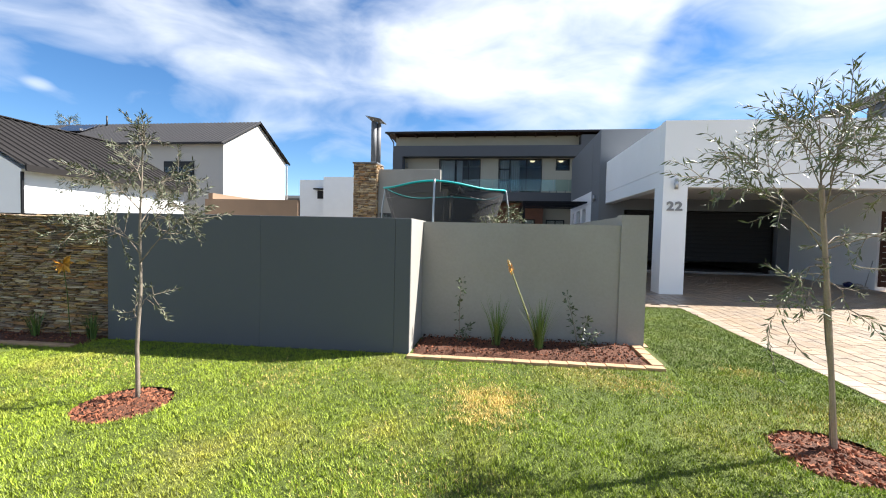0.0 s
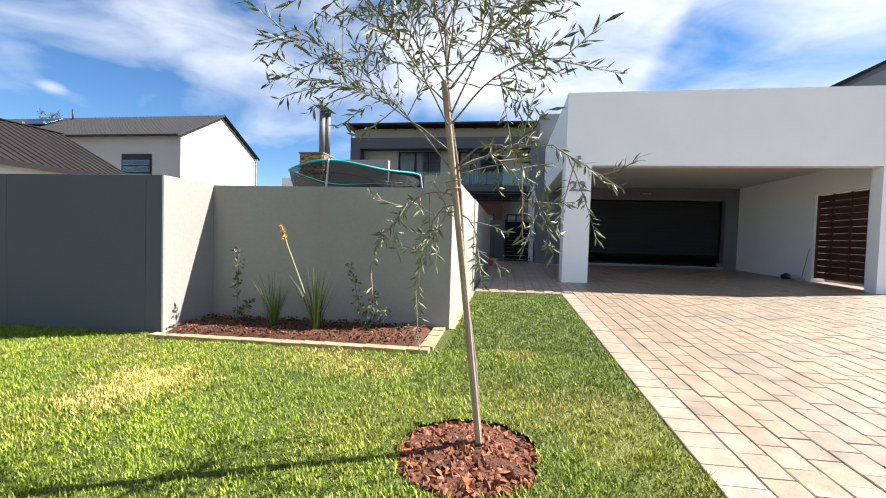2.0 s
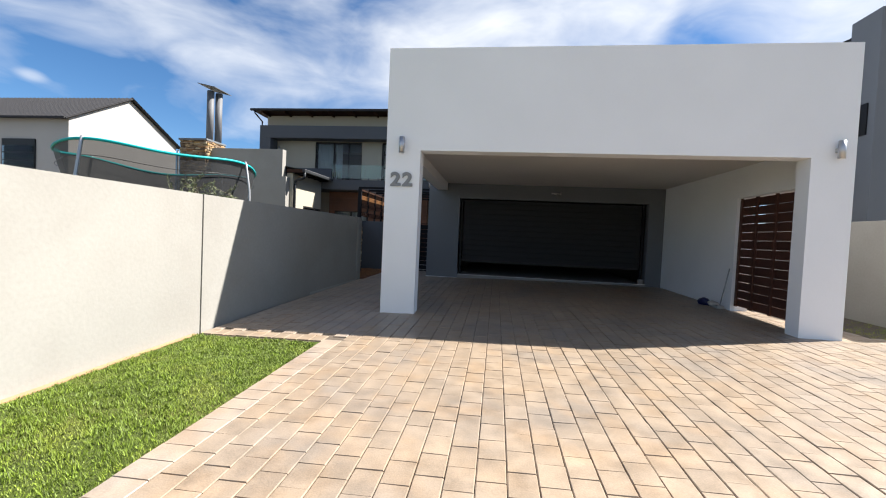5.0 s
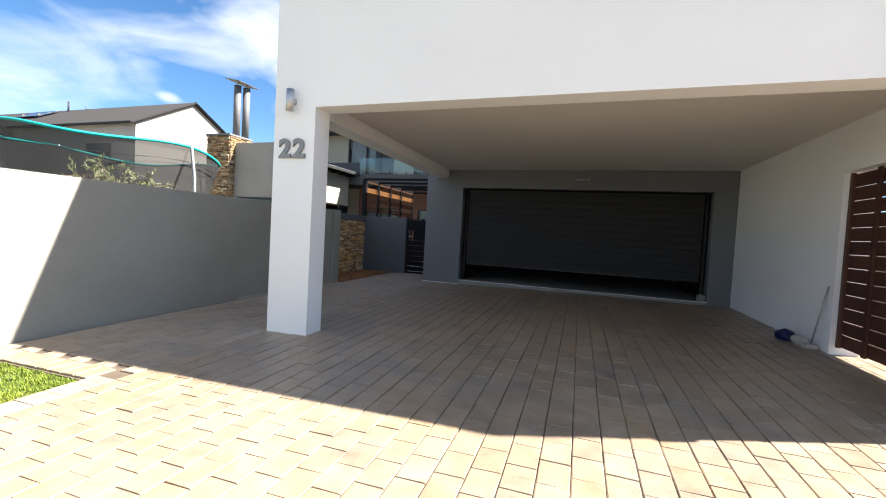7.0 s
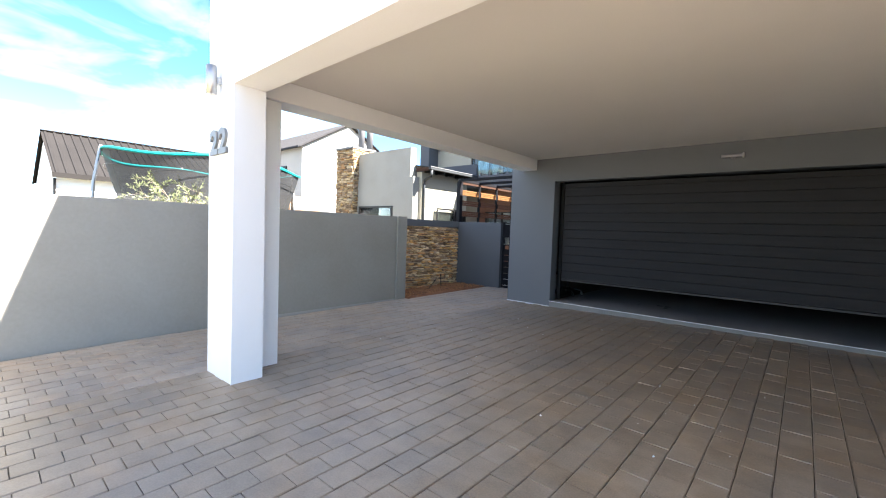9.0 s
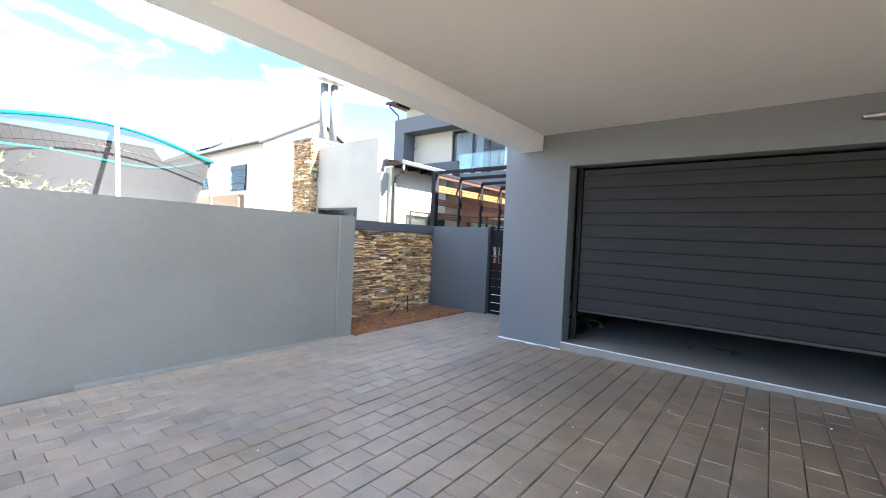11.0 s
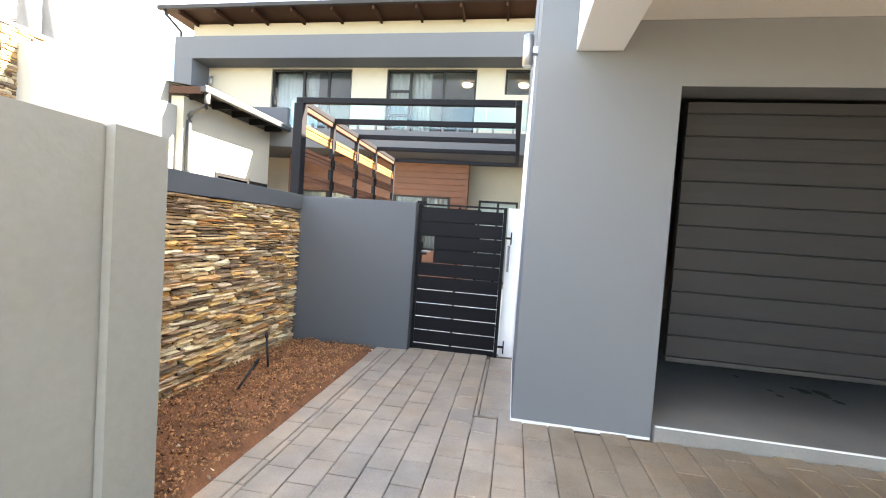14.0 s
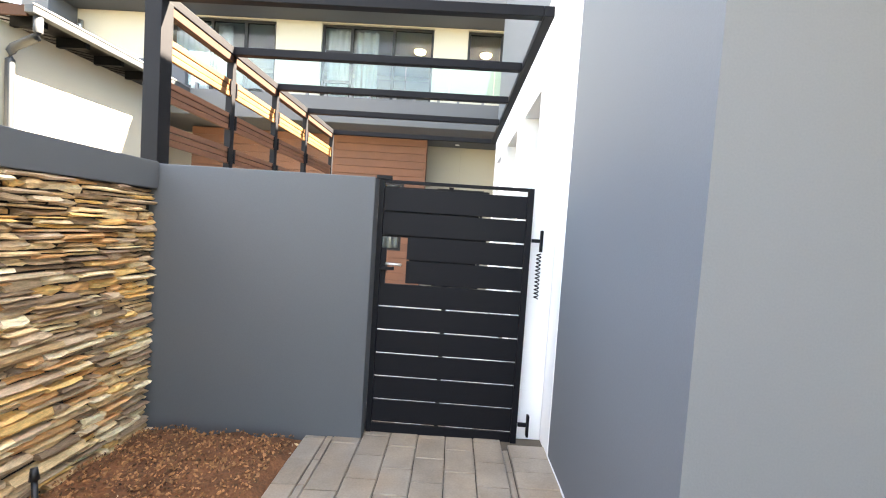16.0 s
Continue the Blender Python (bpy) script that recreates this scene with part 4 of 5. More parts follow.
solid("wall_tan", boxes((-15.4, -10.2, 20.7, 20.95, 0, 2.95), (-15.4, -15.15, 20.952, 25.5, 0, 3.28)), TAN, "tan plastered garden wall of the neighbour", "wall")
far = thing("distant_house", "white flat-roofed house in the distance", "house")
part("wall", boxes((-25.3, -21.7, 50, 56, 0, 7.75), (-21.698, -17.5, 49, 56, 0, 8.0)), WHITE, far)
part("window", boxes((-22.9, -22.0, 49.9, 49.99, 5.4, 6.4)), ALU, far)
part("canopy", boxes((-23.2, -21.9, 49.3, 49.99, 6.5, 6.65)), ALU, far)
farlow = thing("distant_shed", "low grey building with a pale roof in the distance", "house")
part("wall", boxes((-34.0, -26.5, 60, 66, 0, 6.2)), GARAGE, farlow)
part("roof", boxes((-34.5, -26.0, 59.5, 66.5, 6.2, 6.6)), PALE, farlow)

right = thing("side_house", "tall grey plastered house with a dark roof", "house")
part("wall", boxes((14.98, 24.0, 17.904, 20.55, 0, 6.95), bevel=0.01), GARAGE, right)
part("chimney_breast", boxes((15.2, 16.8, 17.0, 17.9, 0, 7.5), bevel=0.01), GARAGE, right)
bm = bmesh.new()
gable = [(14.98, 6.952), (20.0, 6.952), (20.0, 8.9), (18.2, 8.86), (14.98, 7.06)]
va, vb = ([bm.verts.new((x, y, z)) for x, z in gable] for y in (20.22, 20.5))
bm.faces.new(va); bm.faces.new(vb[::-1])
for k in range(5):
    bm.faces.new((va[k], vb[k], vb[(k + 1) % 5], va[(k + 1) % 5]))
part("gable", bm, GARAGE, right)
for k in range(11):
    x, z = 14.95 + k * 0.30, 7.05 + k * 0.168
    bm = boxes((-0.19, 0.19, 20.0, 27.0, 0.0, 0.05))
    bmesh.ops.rotate(bm, verts=bm.verts, cent=(0, 0, 0), matrix=Matrix.Rotation(radians(-25), 3, "Y"))
    bmesh.ops.translate(bm, verts=bm.verts, vec=(x, 0, z))
    part("tile_course", bm, ROOFDARK, right, "dark roof tile course")
part("window", boxes((15.16, 15.198, 17.2, 17.6, 4.4, 5.2)), ALU, right)
solid("wall_side", boxes((13.0, 13.22, 12.8, 30.0, -0.1, 2.0), bevel=0.006), GREYGREEN, "warm grey plastered wall between the plots", "wall")

# ---- trampoline ----
tramp = thing("trampoline", "trampoline with a sagging dark net and teal rim", "trampoline", at=(0, 0, 0))
TC = Vector((-1.75, 14.2, 0))
TR = 1.95


def rim(a, drop):
    s = 0.5 - 0.5 * math.cos(4 * a)
    return 2.83 - 0.115 * s - drop - 0.06 * math.cos(a - 1.2)


pts = [TC + Vector((TR * (1 - 0.03 * (0.5 - 0.5 * math.cos(4 * a))) * math.cos(a), TR * math.sin(a), rim(a, 0))) for a in [2 * math.pi * k / 72 for k in range(73)]]
part("rim_sleeve", tube(bmesh.new(), pts, 0.028, 8, cap=False), TEAL, tramp, "teal foam rim", True)
pts = [TC + Vector((TR * 0.97 * math.cos(a), TR * 0.97 * math.sin(a), rim(a, 0.30))) for a in [2 * math.pi * k / 72 for k in range(73)]]
part("net_band", tube(bmesh.new(), pts, 0.006, 6, cap=False), BLACK, tramp, "dark net band", True)
bm = bmesh.new()
prev = None
for k in range(73):
    a = 2 * math.pi * k / 72
    row = [bm.verts.new(TC + Vector((r * math.cos(a), r * math.sin(a), rim(a, 0) * (1 - q) + 0.85 * q))) for r, q in ((TR * 0.985, 0.0), (TR * 0.95, 0.15), (TR * 0.86, 0.45), (TR * 0.80, 1.0))]
    if prev:
        for i in range(3):
            bm.faces.new((prev[i], row[i], row[i + 1], prev[i + 1]))
    prev = row
part("net", bm, NET, tramp, "dark mesh safety net", True)
mat_bm = bmesh.new()
bmesh.ops.create_circle(mat_bm, cap_ends=True, segments=48, radius=1.5)
bmesh.ops.translate(mat_bm, verts=mat_bm.verts, vec=TC + Vector((0, 0, 0.86)))
part("mat", mat_bm, BLACK, tramp, "black jumping mat")
part("frame_ring", tube(bmesh.new(), [TC + Vector((1.86 * math.cos(k * math.pi / 24), 1.86 * math.sin(k * math.pi / 24), 0.88)) for k in range(49)], 0.03, 8, cap=False), GALVPOLE, tramp, "steel ring", True)
for a in (-90, 3, 90, 180):
    c, s = math.cos(radians(a)), math.sin(radians(a))
    P = lambda r, z: TC + Vector((r * c, r * s, z))
    part("pole", tube(bmesh.new(), [P(TR + 0.12, -0.1), P(TR + 0.16, 1.2), P(TR + 0.12, 2.2), P(TR + 0.03, 2.78), P(TR, rim(radians(a), 0) + 0.05)], 0.029, 10), GALVPOLE, tramp, "grey steel pole", True)

# ---- plants ----
def leaf_soup(leaves, width, fold=0.25):
    """leaves: (base, direction, side, length) -> pointed two-faced blades."""
    vs, fs = [], []
    for p, d, s, ln in leaves:
        k = len(vs)
        nrm = d.cross(s).normalized()
        mid = p + d * ln * 0.5
        w = width * (ln / 0.06)
        vs += [tuple(p), tuple(mid + s * w - nrm * w * fold), tuple(p + d * ln), tuple(mid - s * w - nrm * w * fold), tuple(mid + nrm * w * fold * 0.5)]
        fs += [(k, k + 1, k + 4), (k + 1, k + 2, k + 4), (k + 2, k + 3, k + 4), (k + 3, k, k + 4)]
    return vs, fs


def unit(rng):
    while True:
        v = Vector((rng.uniform(-1, 1), rng.uniform(-1, 1), rng.uniform(-1, 1)))
        if 0.1 < v.length < 1:
            return v.normalized()


def olive(name, label, base, top, limbs, seed, trunk_r=0.032, leaf=(0.045, 0.075), twigs=8, dense=1.0, mat=None, category="tree"):
    """Young olive: a leaning trunk, named limbs (start 0..1 up the trunk, azimuth, reach, rise, droop), twigs and narrow leaves."""
    rng = random.Random(seed)
    base, top = Vector(base), Vector(top)
    ob = thing(name, label, category)
    n = 14
    spine = [base.lerp(top, i / n) + Vector((0.009 * math.sin(i * 1.1 + seed), 0.009 * math.cos(i * 0.9), 0)) * min(1, i / 3) for i in range(n + 1)]
    part("trunk", tube(bmesh.new(), spine, [trunk_r * (1.15 - 0.9 * (i / n) ** 1.1) for i in range(n + 1)], 9), BARK, ob, "", True)
    leaves = []
    twig_bm = bmesh.new()

    def dress(path, density):
        for a, b in zip(path, path[1:]):
            d = (b - a)
            steps = max(1, int(d.length / (0.026 / density)))
            d.normalize()
            for i in range(steps):
                p = a.lerp(b, (i + rng.random()) / steps)
                side = d.cross(unit(rng)).normalized()
                dirn = (d * rng.uniform(0.35, 1.0) + side * rng.uniform(0.4, 0.9) + Vector((0, 0, rng.uniform(-0.25, 0.3)))).normalized()
                leaves.append((p, dirn, dirn.cross(unit(rng)).normalized(), rng.uniform(*leaf)))

    for start, az, reach, rise, droop, *few in limbs:
        sprigs = few[0] if few else twigs
        p = base.lerp(top, start)
        d = Vector((math.cos(radians(az)), math.sin(radians(az)), 0))
        m = 9
        path = []
        for i in range(m + 1):
            q = i / m
            path.append(p + d * reach * q + Vector((0, 0, rise * math.sin(q * math.pi / 2) - droop * q ** 2.4)) + unit(rng) * 0.02 * q)
        part("limb", tube(bmesh.new(), path, [trunk_r * 0.38 * (1 - 0.85 * i / m) for i in range(m + 1)], 6), BARK, ob, "", True)
        dress(path[5:], 0.9 * dense)
        for k in range(sprigs):
            q = 0.30 + 0.70 * (k + rng.random()) / sprigs
            i = min(m - 1, int(q * m))
            s = path[i].lerp(path[i + 1], q * m - i)
            out = ((path[i + 1] - path[i]).normalized() * 0.7 + unit(rng) * 0.85).normalized()
            ln = rng.uniform(0.16, 0.42) * (0.7 + 0.5 * reach)
            sag = rng.uniform(-0.10, 0.12)
            tw = [s + out * ln * f + Vector((0, 0, -sag * f * f)) for f in (0, 0.3, 0.6, 0.85, 1.0)]
            tube(twig_bm, tw, [0.0036, 0.003, 0.0024, 0.0018, 0.001], 4, cap=False)
            dress(tw[1:], dense)
    tagged(part("twig_work", twig_bm, BARK, ob), kind="stuff")
    vs, fs = leaf_soup(leaves, 0.0058)
    f = new("foliage", soup("foliage", vs, fs, mat or LEAF))
    f.parent = ob
    tagged(f, "narrow grey-green leaves", kind="stuff")
    return ob


olive("olive_tree", "slender young olive tree in a mulched round lawn bed", (2.765, 4.56, -0.25), (2.47, 4.47, 2.36),
      [(0.615, 198, 0.94, 0.68, 0.0, 19), (0.66, 181, 0.88, 0.44, 0.0, 15), (0.70, 240, 0.80, 0.48, 0.0, 15), (0.76, 160, 0.62, 0.40, 0.0, 14), (0.80, 212, 0.60, 0.44, 0.0, 15), (0.84, 255, 0.45, 0.40, 0.0, 13),
       (0.635, 338, 0.58, 0.34, 0.84, 8), (0.625, 341, 0.80, 0.26, 0.34, 7), (0.63, 35, 0.50, 0.24, 0.40, 5), (0.73, 318, 0.70, 0.28, 0.16, 15), (0.75, 312, 0.64, 0.42, 0.0, 15), (0.80, 345, 0.54, 0.38, 0.0, 14), (0.83, 20, 0.38, 0.32, 0.0, 12), (0.85, 290, 0.44, 0.38, 0.0, 13),
       (0.86, 100, 0.30, 0.30, 0.0, 11), (0.92, 180, 0.30, 0.28, 0.0, 12), (0.93, 330, 0.30, 0.28, 0.0, 12), (0.95, 80, 0.20, 0.26, 0.0, 9),
       (0.57, 207, 0.50, 0.12, 0.50, 8), (0.55, 150, 0.34, 0.08, 0.58, 8), (0.53, 330, 0.16, 0.02, 0.30, 4), (0.54, 185, 0.20, 0.02, 0.34, 4)],
      5, 0.015, leaf=(0.05, 0.085), twigs=10, dense=1.5)
olive("olive_tree", "slender young olive tree in a mulched bed by a wall", (-3.43, 4.56, -0.38), (-3.36, 4.56, 2.42),
      [(0.52, 20, 0.50, 0.46, 0.0), (0.55, 170, 0.55, 0.34, 0.05), (0.58, 200, 0.58, 0.24, 0.10), (0.62, 350, 0.55, 0.34, 0.05), (0.66, 100, 0.40, 0.3, 0.0), (0.70, 260, 0.42, 0.3, 0.0), (0.76, 30, 0.42, 0.25, 0.05), (0.80, 150, 0.42, 0.25, 0.05),
       (0.30, 150, 0.16, 0.12, 0.0, 4), (0.36, 20, 0.14, 0.14, 0.0, 4), (0.88, 320, 0.26, 0.2, 0.0)], 8, 0.019, leaf=(0.04, 0.066), dense=3.4, twigs=18, mat=LEAFGREY)
for p0, p1, tie in (((2.768, 4.532, -0.3), (2.502, 4.456, 1.87), 1.25),):
    stake = thing("tree_stake", "pale weathered timber stake tied to a young tree", "stake", "timber tree stakes")
    p0, p1 = Vector(p0), Vector(p1)
    part("pole", tube(bmesh.new(), [p0, p0.lerp(p1, 0.5) + Vector((0.004, 0, 0)), p1], [0.019, 0.019, 0.018], 8), STAKE, stake)
    c = p0.lerp(p1, (tie - p0.z) / (p1.z - p0.z)) + Vector((-0.01, 0.015, 0))
    part("tie", tube(bmesh.new(), [c + Vector((0.042 * math.cos(k * 0.4488), 0.046 * math.sin(k * 0.4488), 0.003 * k)) for k in range(29)], 0.004, 5), BARK, stake, "dark tree tie")
olive("olive_bush", "bushy olive shrub showing above the boundary wall", (0.1, 13.1, -0.1), (0.1, 13.1, 1.7),
      [(0.35 + 0.055 * i, 137 * i, 0.62 + 0.12 * math.sin(i * 2.2), 0.95 - 0.03 * i, 0.0) for i in range(11)], 21, 0.04, leaf=(0.05, 0.09), twigs=14, dense=2.2, mat=LEAF, category="bush")


olive("distant_tree", "tall dark green tree behind the neighbouring roof", (-51.8, 44.0, 0.0), (-51.8, 44.0, 13.9),
      [(0.90 + 0.012 * i, 137 * i, 1.3 - 0.05 * i, 0.7, 0.1) for i in range(9)], 23, 0.16, leaf=(0.16, 0.26), twigs=16, dense=0.7, mat=LEAFDARK)


def strap_clump(name, label, x, y, n, h, seed, flower=False):
    rng = random.Random(seed)
    z0 = level(x, y)
    ob = thing(name, label, "plant")
    vs, fs = [], []
    for i in range(n):
        az, lean, ln = rng.uniform(0, 6.283), rng.uniform(0.02, 0.5), h * rng.uniform(0.6, 1.05)
        d, s = Vector((math.cos(az), math.sin(az), 0)), Vector((-math.sin(az), math.cos(az), 0))
        p0 = Vector((x, y, z0)) + d * rng.uniform(0, 0.06)
        k = len(vs)
        for q in (0, 0.35, 0.7, 1.0):
            c = p0 + d * lean * ln * q ** 1.7 + Vector((0, 0, ln * q * (1 - 0.15 * lean * q)))
            w = 0.0075 * (1 - q) ** 0.6 + 0.0006
            vs += [tuple(c - s * w), tuple(c + s * w)]
        for q in range(3):
            fs.append((k + 2 * q, k + 2 * q + 1, k + 2 * q + 3, k + 2 * q + 2))
    o = new("foliage", soup("foliage", vs, fs, SPIKE))
    o.parent = ob
    tagged(o, "long narrow green leaves", kind="stuff")
    if flower:
        st = [Vector((x, y, z0)), Vector((x - 0.18, y - 0.02, z0 + 0.55)), Vector((x - 0.36, y - 0.03, z0 + 1.0)), Vector((x - 0.45, y - 0.03, z0 + 1.26))]
        part("stalk", tube(bmesh.new(), st, [0.012, 0.011, 0.010, 0.007], 7), STALK, ob, "leaning flower stalk", True)
        fl = []
        for i in range(110):
            q = rng.random()
            p = st[2].lerp(st[3], 0.35 + 0.65 * q)
            d = (unit(rng) + Vector((0, 0, -0.5))).normalized()
            fl.append((p, d, d.cross(unit(rng)).normalized(), 0.055 * (1.1 - 0.6 * q)))
        a, b = leaf_soup(fl, 0.007)
        o = new("flower", soup("flower", a, b, FLOWER))
        o.parent = ob
        tagged(o, "orange-yellow flower spike")
    return ob


strap_clump("strap_plant", "clump of narrow green strap leaves in the bed", 0.10, 6.78, 46, 0.78, 31)
strap_clump("poker_plant", "poker plant with a leaning orange flower spike", 0.68, 6.72, 66, 0.78, 32, True)
strap_clump("strap_plant", "clump of narrow green strap leaves by the stone wall", -5.9, 6.28, 50, 0.45, 33)
strap_clump("strap_plant", "clump of narrow green strap leaves by the stone wall", -6.9, 6.28, 50, 0.4, 34)


def shrub(label, x, y, h, seed, stems):
    rng = random.Random(seed)
    z0 = level(x, y)
    ob = thing("shrub", label, "plant", "sparse young shrubs in the bed")
    leaves = []
    for dx, dy, sh in stems:
        a = Vector((x, y, z0 - 0.05))
        path = [a + Vector((dx * q ** 1.5, dy * q, sh * h * q)) + unit(rng) * 0.012 for q in (0, 0.25, 0.5, 0.75, 1.0)]
        path[0] = a
        part("stem", tube(bmesh.new(), path, [0.007, 0.006, 0.005, 0.004, 0.002], 6), BARK, ob, "", True)
        for i in range(60):
            q = 0.45 + 0.55 * rng.random() if rng.random() < 0.85 else rng.uniform(0.2, 0.45)
            k = min(3, int(q * 4))
            p = path[k].lerp(path[k + 1], q * 4 - k)
            d = (unit(rng) + Vector((0, 0, 0.3))).normalized()
            p = p + d * rng.uniform(0.0, 0.05)
            leaves.append((p, d, d.cross(unit(rng)).normalized(), rng.uniform(0.045, 0.075)))
    vs, fs = leaf_soup(leaves, 0.013)
    o = new("foliage", soup("foliage", vs, fs, LEAFDARK))
    o.parent = ob
    tagged(o, "small oval dark green leaves", kind="stuff")


shrub("thin upright shrub with small dark leaves by the return wall", -0.45, 6.85, 1.02, 41, ((0.02, 0.0, 1.0), (0.17, 0.02, 0.34)))
shrub("sparse two-stemmed shrub with small dark leaves", 1.22, 6.82, 0.86, 42, ((-0.2, 0.0, 1.0), (0.12, 0.0, 0.62), (0.3, 0.03, 0.4)))
aloe = thing("orange_flower", "orange star flower on a thin stalk by the stone wall", "flower")
part("stalk", tube(bmesh.new(), [(-6.3, 6.3, -0.3), (-6.29, 6.25, 0.4), (-6.3, 6.2, 0.85)], 0.006, 6), SPIKE, aloe)
rngf = random.Random(9)
a, b = leaf_soup([(Vector((-6.3, 6.2, 0.85)), d, d.cross(unit(rngf)).normalized(), 0.17) for d in (unit(rngf) for _ in range(16))], 0.011)
o = new("petals", soup("petals", a, b, FLOWER))
o.parent = aloe


# ---- planting beds and mulch ----
def chips(name, spots, seed, size, label, mat=CHIP):
    """Loose bark and clods: small irregular lumps."""
    rng = random.Random(seed)
    vs, fs = [], []
    for x, y, z in spots:
        k = len(vs)
        s = rng.uniform(*size)
        r = Euler((rng.uniform(0, 6), rng.uniform(0, 6), rng.uniform(0, 6))).to_matrix()
        for c in ((1, 0, 0), (-1, 0, 0), (0, 0.7, 0), (0, -0.7, 0), (0, 0, 0.35), (0, 0, -0.35)):
            v = r @ (Vector(c) * s * rng.uniform(0.7, 1.2))
            vs.append((x + v.x, y + v.y, z + v.z * 0.8))
        fs += [tuple(k + i for i in t) for t in ((0, 2, 4), (2, 1, 4), (1, 3, 4), (3, 0, 4), (2, 0, 5), (1, 2, 5), (3, 1, 5), (0, 3, 5))]
    o = tagged(new(name, soup(name, vs, fs, mat)), label, "mulch", "", "stuff")
    return o


def mound(name, cx, cy, r, label, seed):
    bm = bmesh.new()
    rng = random.Random(seed)
    c = bm.verts.new((cx, cy, level(cx, cy) + 0.01))
    rings = []
    for q, dz, nz in ((0.35, 0.004, 0.012), (0.7, -0.012, 0.012), (0.95, -0.03, 0.006), (1.08, -0.04, 0.0)):
        rings.append([bm.verts.new((cx + r * q * math.cos(k * math.pi / 14), cy + r * q * math.sin(k * math.pi / 14), level(cx, cy) + dz + rng.uniform(-nz, nz))) for k in range(28)])
    for k in range(28):
        bm.faces.new((c, rings[0][k], rings[0][(k + 1) % 28]))
        for a, b in zip(rings, rings[1:]):
            bm.faces.new((a[k], b[k], b[(k + 1) % 28], a[(k + 1) % 28]))
    solid(name, bm, SOIL, label, "soil", smooth=True)
    spots = []
    for i in range(950):
        a, q = rng.uniform(0, 6.283), rng.random() ** 0.5 * 0.95
        spots.append((cx + r * q * math.cos(a), cy + r * q * math.sin(a), level(cx, cy) + 0.016 - 0.042 * q))
    chips("bark_mulch", spots, seed, (0.012, 0.042), "loose red-brown bark chips around a tree")


mound("tree_bed_1", 2.70, 4.46, 0.43, "round bed of bare red-brown soil", 51)
mound("tree_bed_2", -3.46, 4.45, 0.43, "round bed of bare red-brown soil", 52)


def bed(name, x0, x1, y0, y1, lift, label, seed, rough, n, size, chip_label, soil, chip):
    bm = bmesh.new()
    nx, ny = int((x1 - x0) / 0.08), int((y1 - y0) / 0.08)
    g = [[bm.verts.new((x0 + (x1 - x0) * i / nx, y0 + (y1 - y0) * j / ny,
                        level(x0 + (x1 - x0) * i / nx, y0 + (y1 - y0) * j / ny) + lift + rough * noise.noise((i * 0.45, j * 0.45, seed)) + rough * 0.6 * noise.noise((i * 1.3, j * 1.3, seed + 4)))) for i in range(nx + 1)] for j in range(ny + 1)]
    for j in range(ny + 1):
        for i in range(nx + 1):
            edge = min(i, nx - i, j, ny - j)
            if edge < 2:
                g[j][i].co.z -= (lift + 0.03, lift * 0.4)[edge]
    for j in range(ny):
        for i in range(nx):
            bm.faces.new((g[j][i], g[j][i + 1], g[j + 1][i + 1], g[j + 1][i]))
    solid(name, bm, soil, label, "soil", smooth=True)
    rng = random.Random(seed)
    spots = []
    for i in range(n):
        x, y = rng.uniform(x0 + 0.06, x1 - 0.06), rng.uniform(y0 + 0.06, y1 - 0.06)
        spots.append((x, y, level(x, y) + lift + rough * noise.noise(((x - x0) / (x1 - x0) * nx * 0.45, (y - y0) / (y1 - y0) * ny * 0.45, seed)) + 0.008))
    chips("bark_mulch" if chip is CHIP else "clods", spots, seed, size, chip_label, chip)


bed("flower_bed", -1.06, 2.02, 6.3, 7.21, 0.05, "raised bed of red-brown soil against the wall", 61, 0.035, 1300, (0.008, 0.03), "loose red-brown bark chips in the flower bed", SOIL, CHIP)
bed("soil_bed", 1.27, 2.362, 16.67, 19.56, 0.025, "bare red-brown soil strip below the stone wall", 62, 0.03, 7000, (0.004, 0.018), "fine red-brown clods on the soil strip", DRYSOIL, DRYCHIP)
pebble_rng = random.Random(64)
chips("soil_pebbles", [(pebble_rng.uniform(1.32, 2.33), pebble_rng.uniform(16.75, 19.5), 0.045) for _ in range(260)], 65, (0.01, 0.026), "scattered tan pebbles and leaf bits on the soil", STONE)
bed("street_bed", -9.0, -5.75, 6.0, 6.53, 0.02, "soil strip below the street stone wall", 63, 0.03, 500, (0.008, 0.025), "loose bark chips below the street stone wall", SOIL, CHIP)

edging = tagged(new("bed_edging"), "sandstone-coloured brick edging around the flower bed", "edging", "", "structure")


def edge_brick(x, y, lx, ly, rng, z=None):
    o = new("brick", finish("brick", boxes((-lx / 2, lx / 2, -ly / 2, ly / 2, -0.1, 0.0), bevel=0.005), EDGING))
    o.parent = edging
    o.matrix_basis = pose(x, y, (level(x, y) if z is None else z) + 0.026 + rng.uniform(-0.002, 0.002), rng.uniform(-1, 1), rng.uniform(-1, 1), rng.uniform(-1, 1))


rnge = random.Random(70)
for i in range(14):
    edge_brick(-1.06 + 0.115 + i * 0.228, 6.24, 0.225, 0.12, rnge)
for i in range(4):
    edge_brick(2.085, 6.31 + 0.115 + i * 0.228, 0.14, 0.225, rnge)
for i in range(14):
    edge_brick(-8.9 + i * 0.228, 5.94, 0.218, 0.1, rnge)

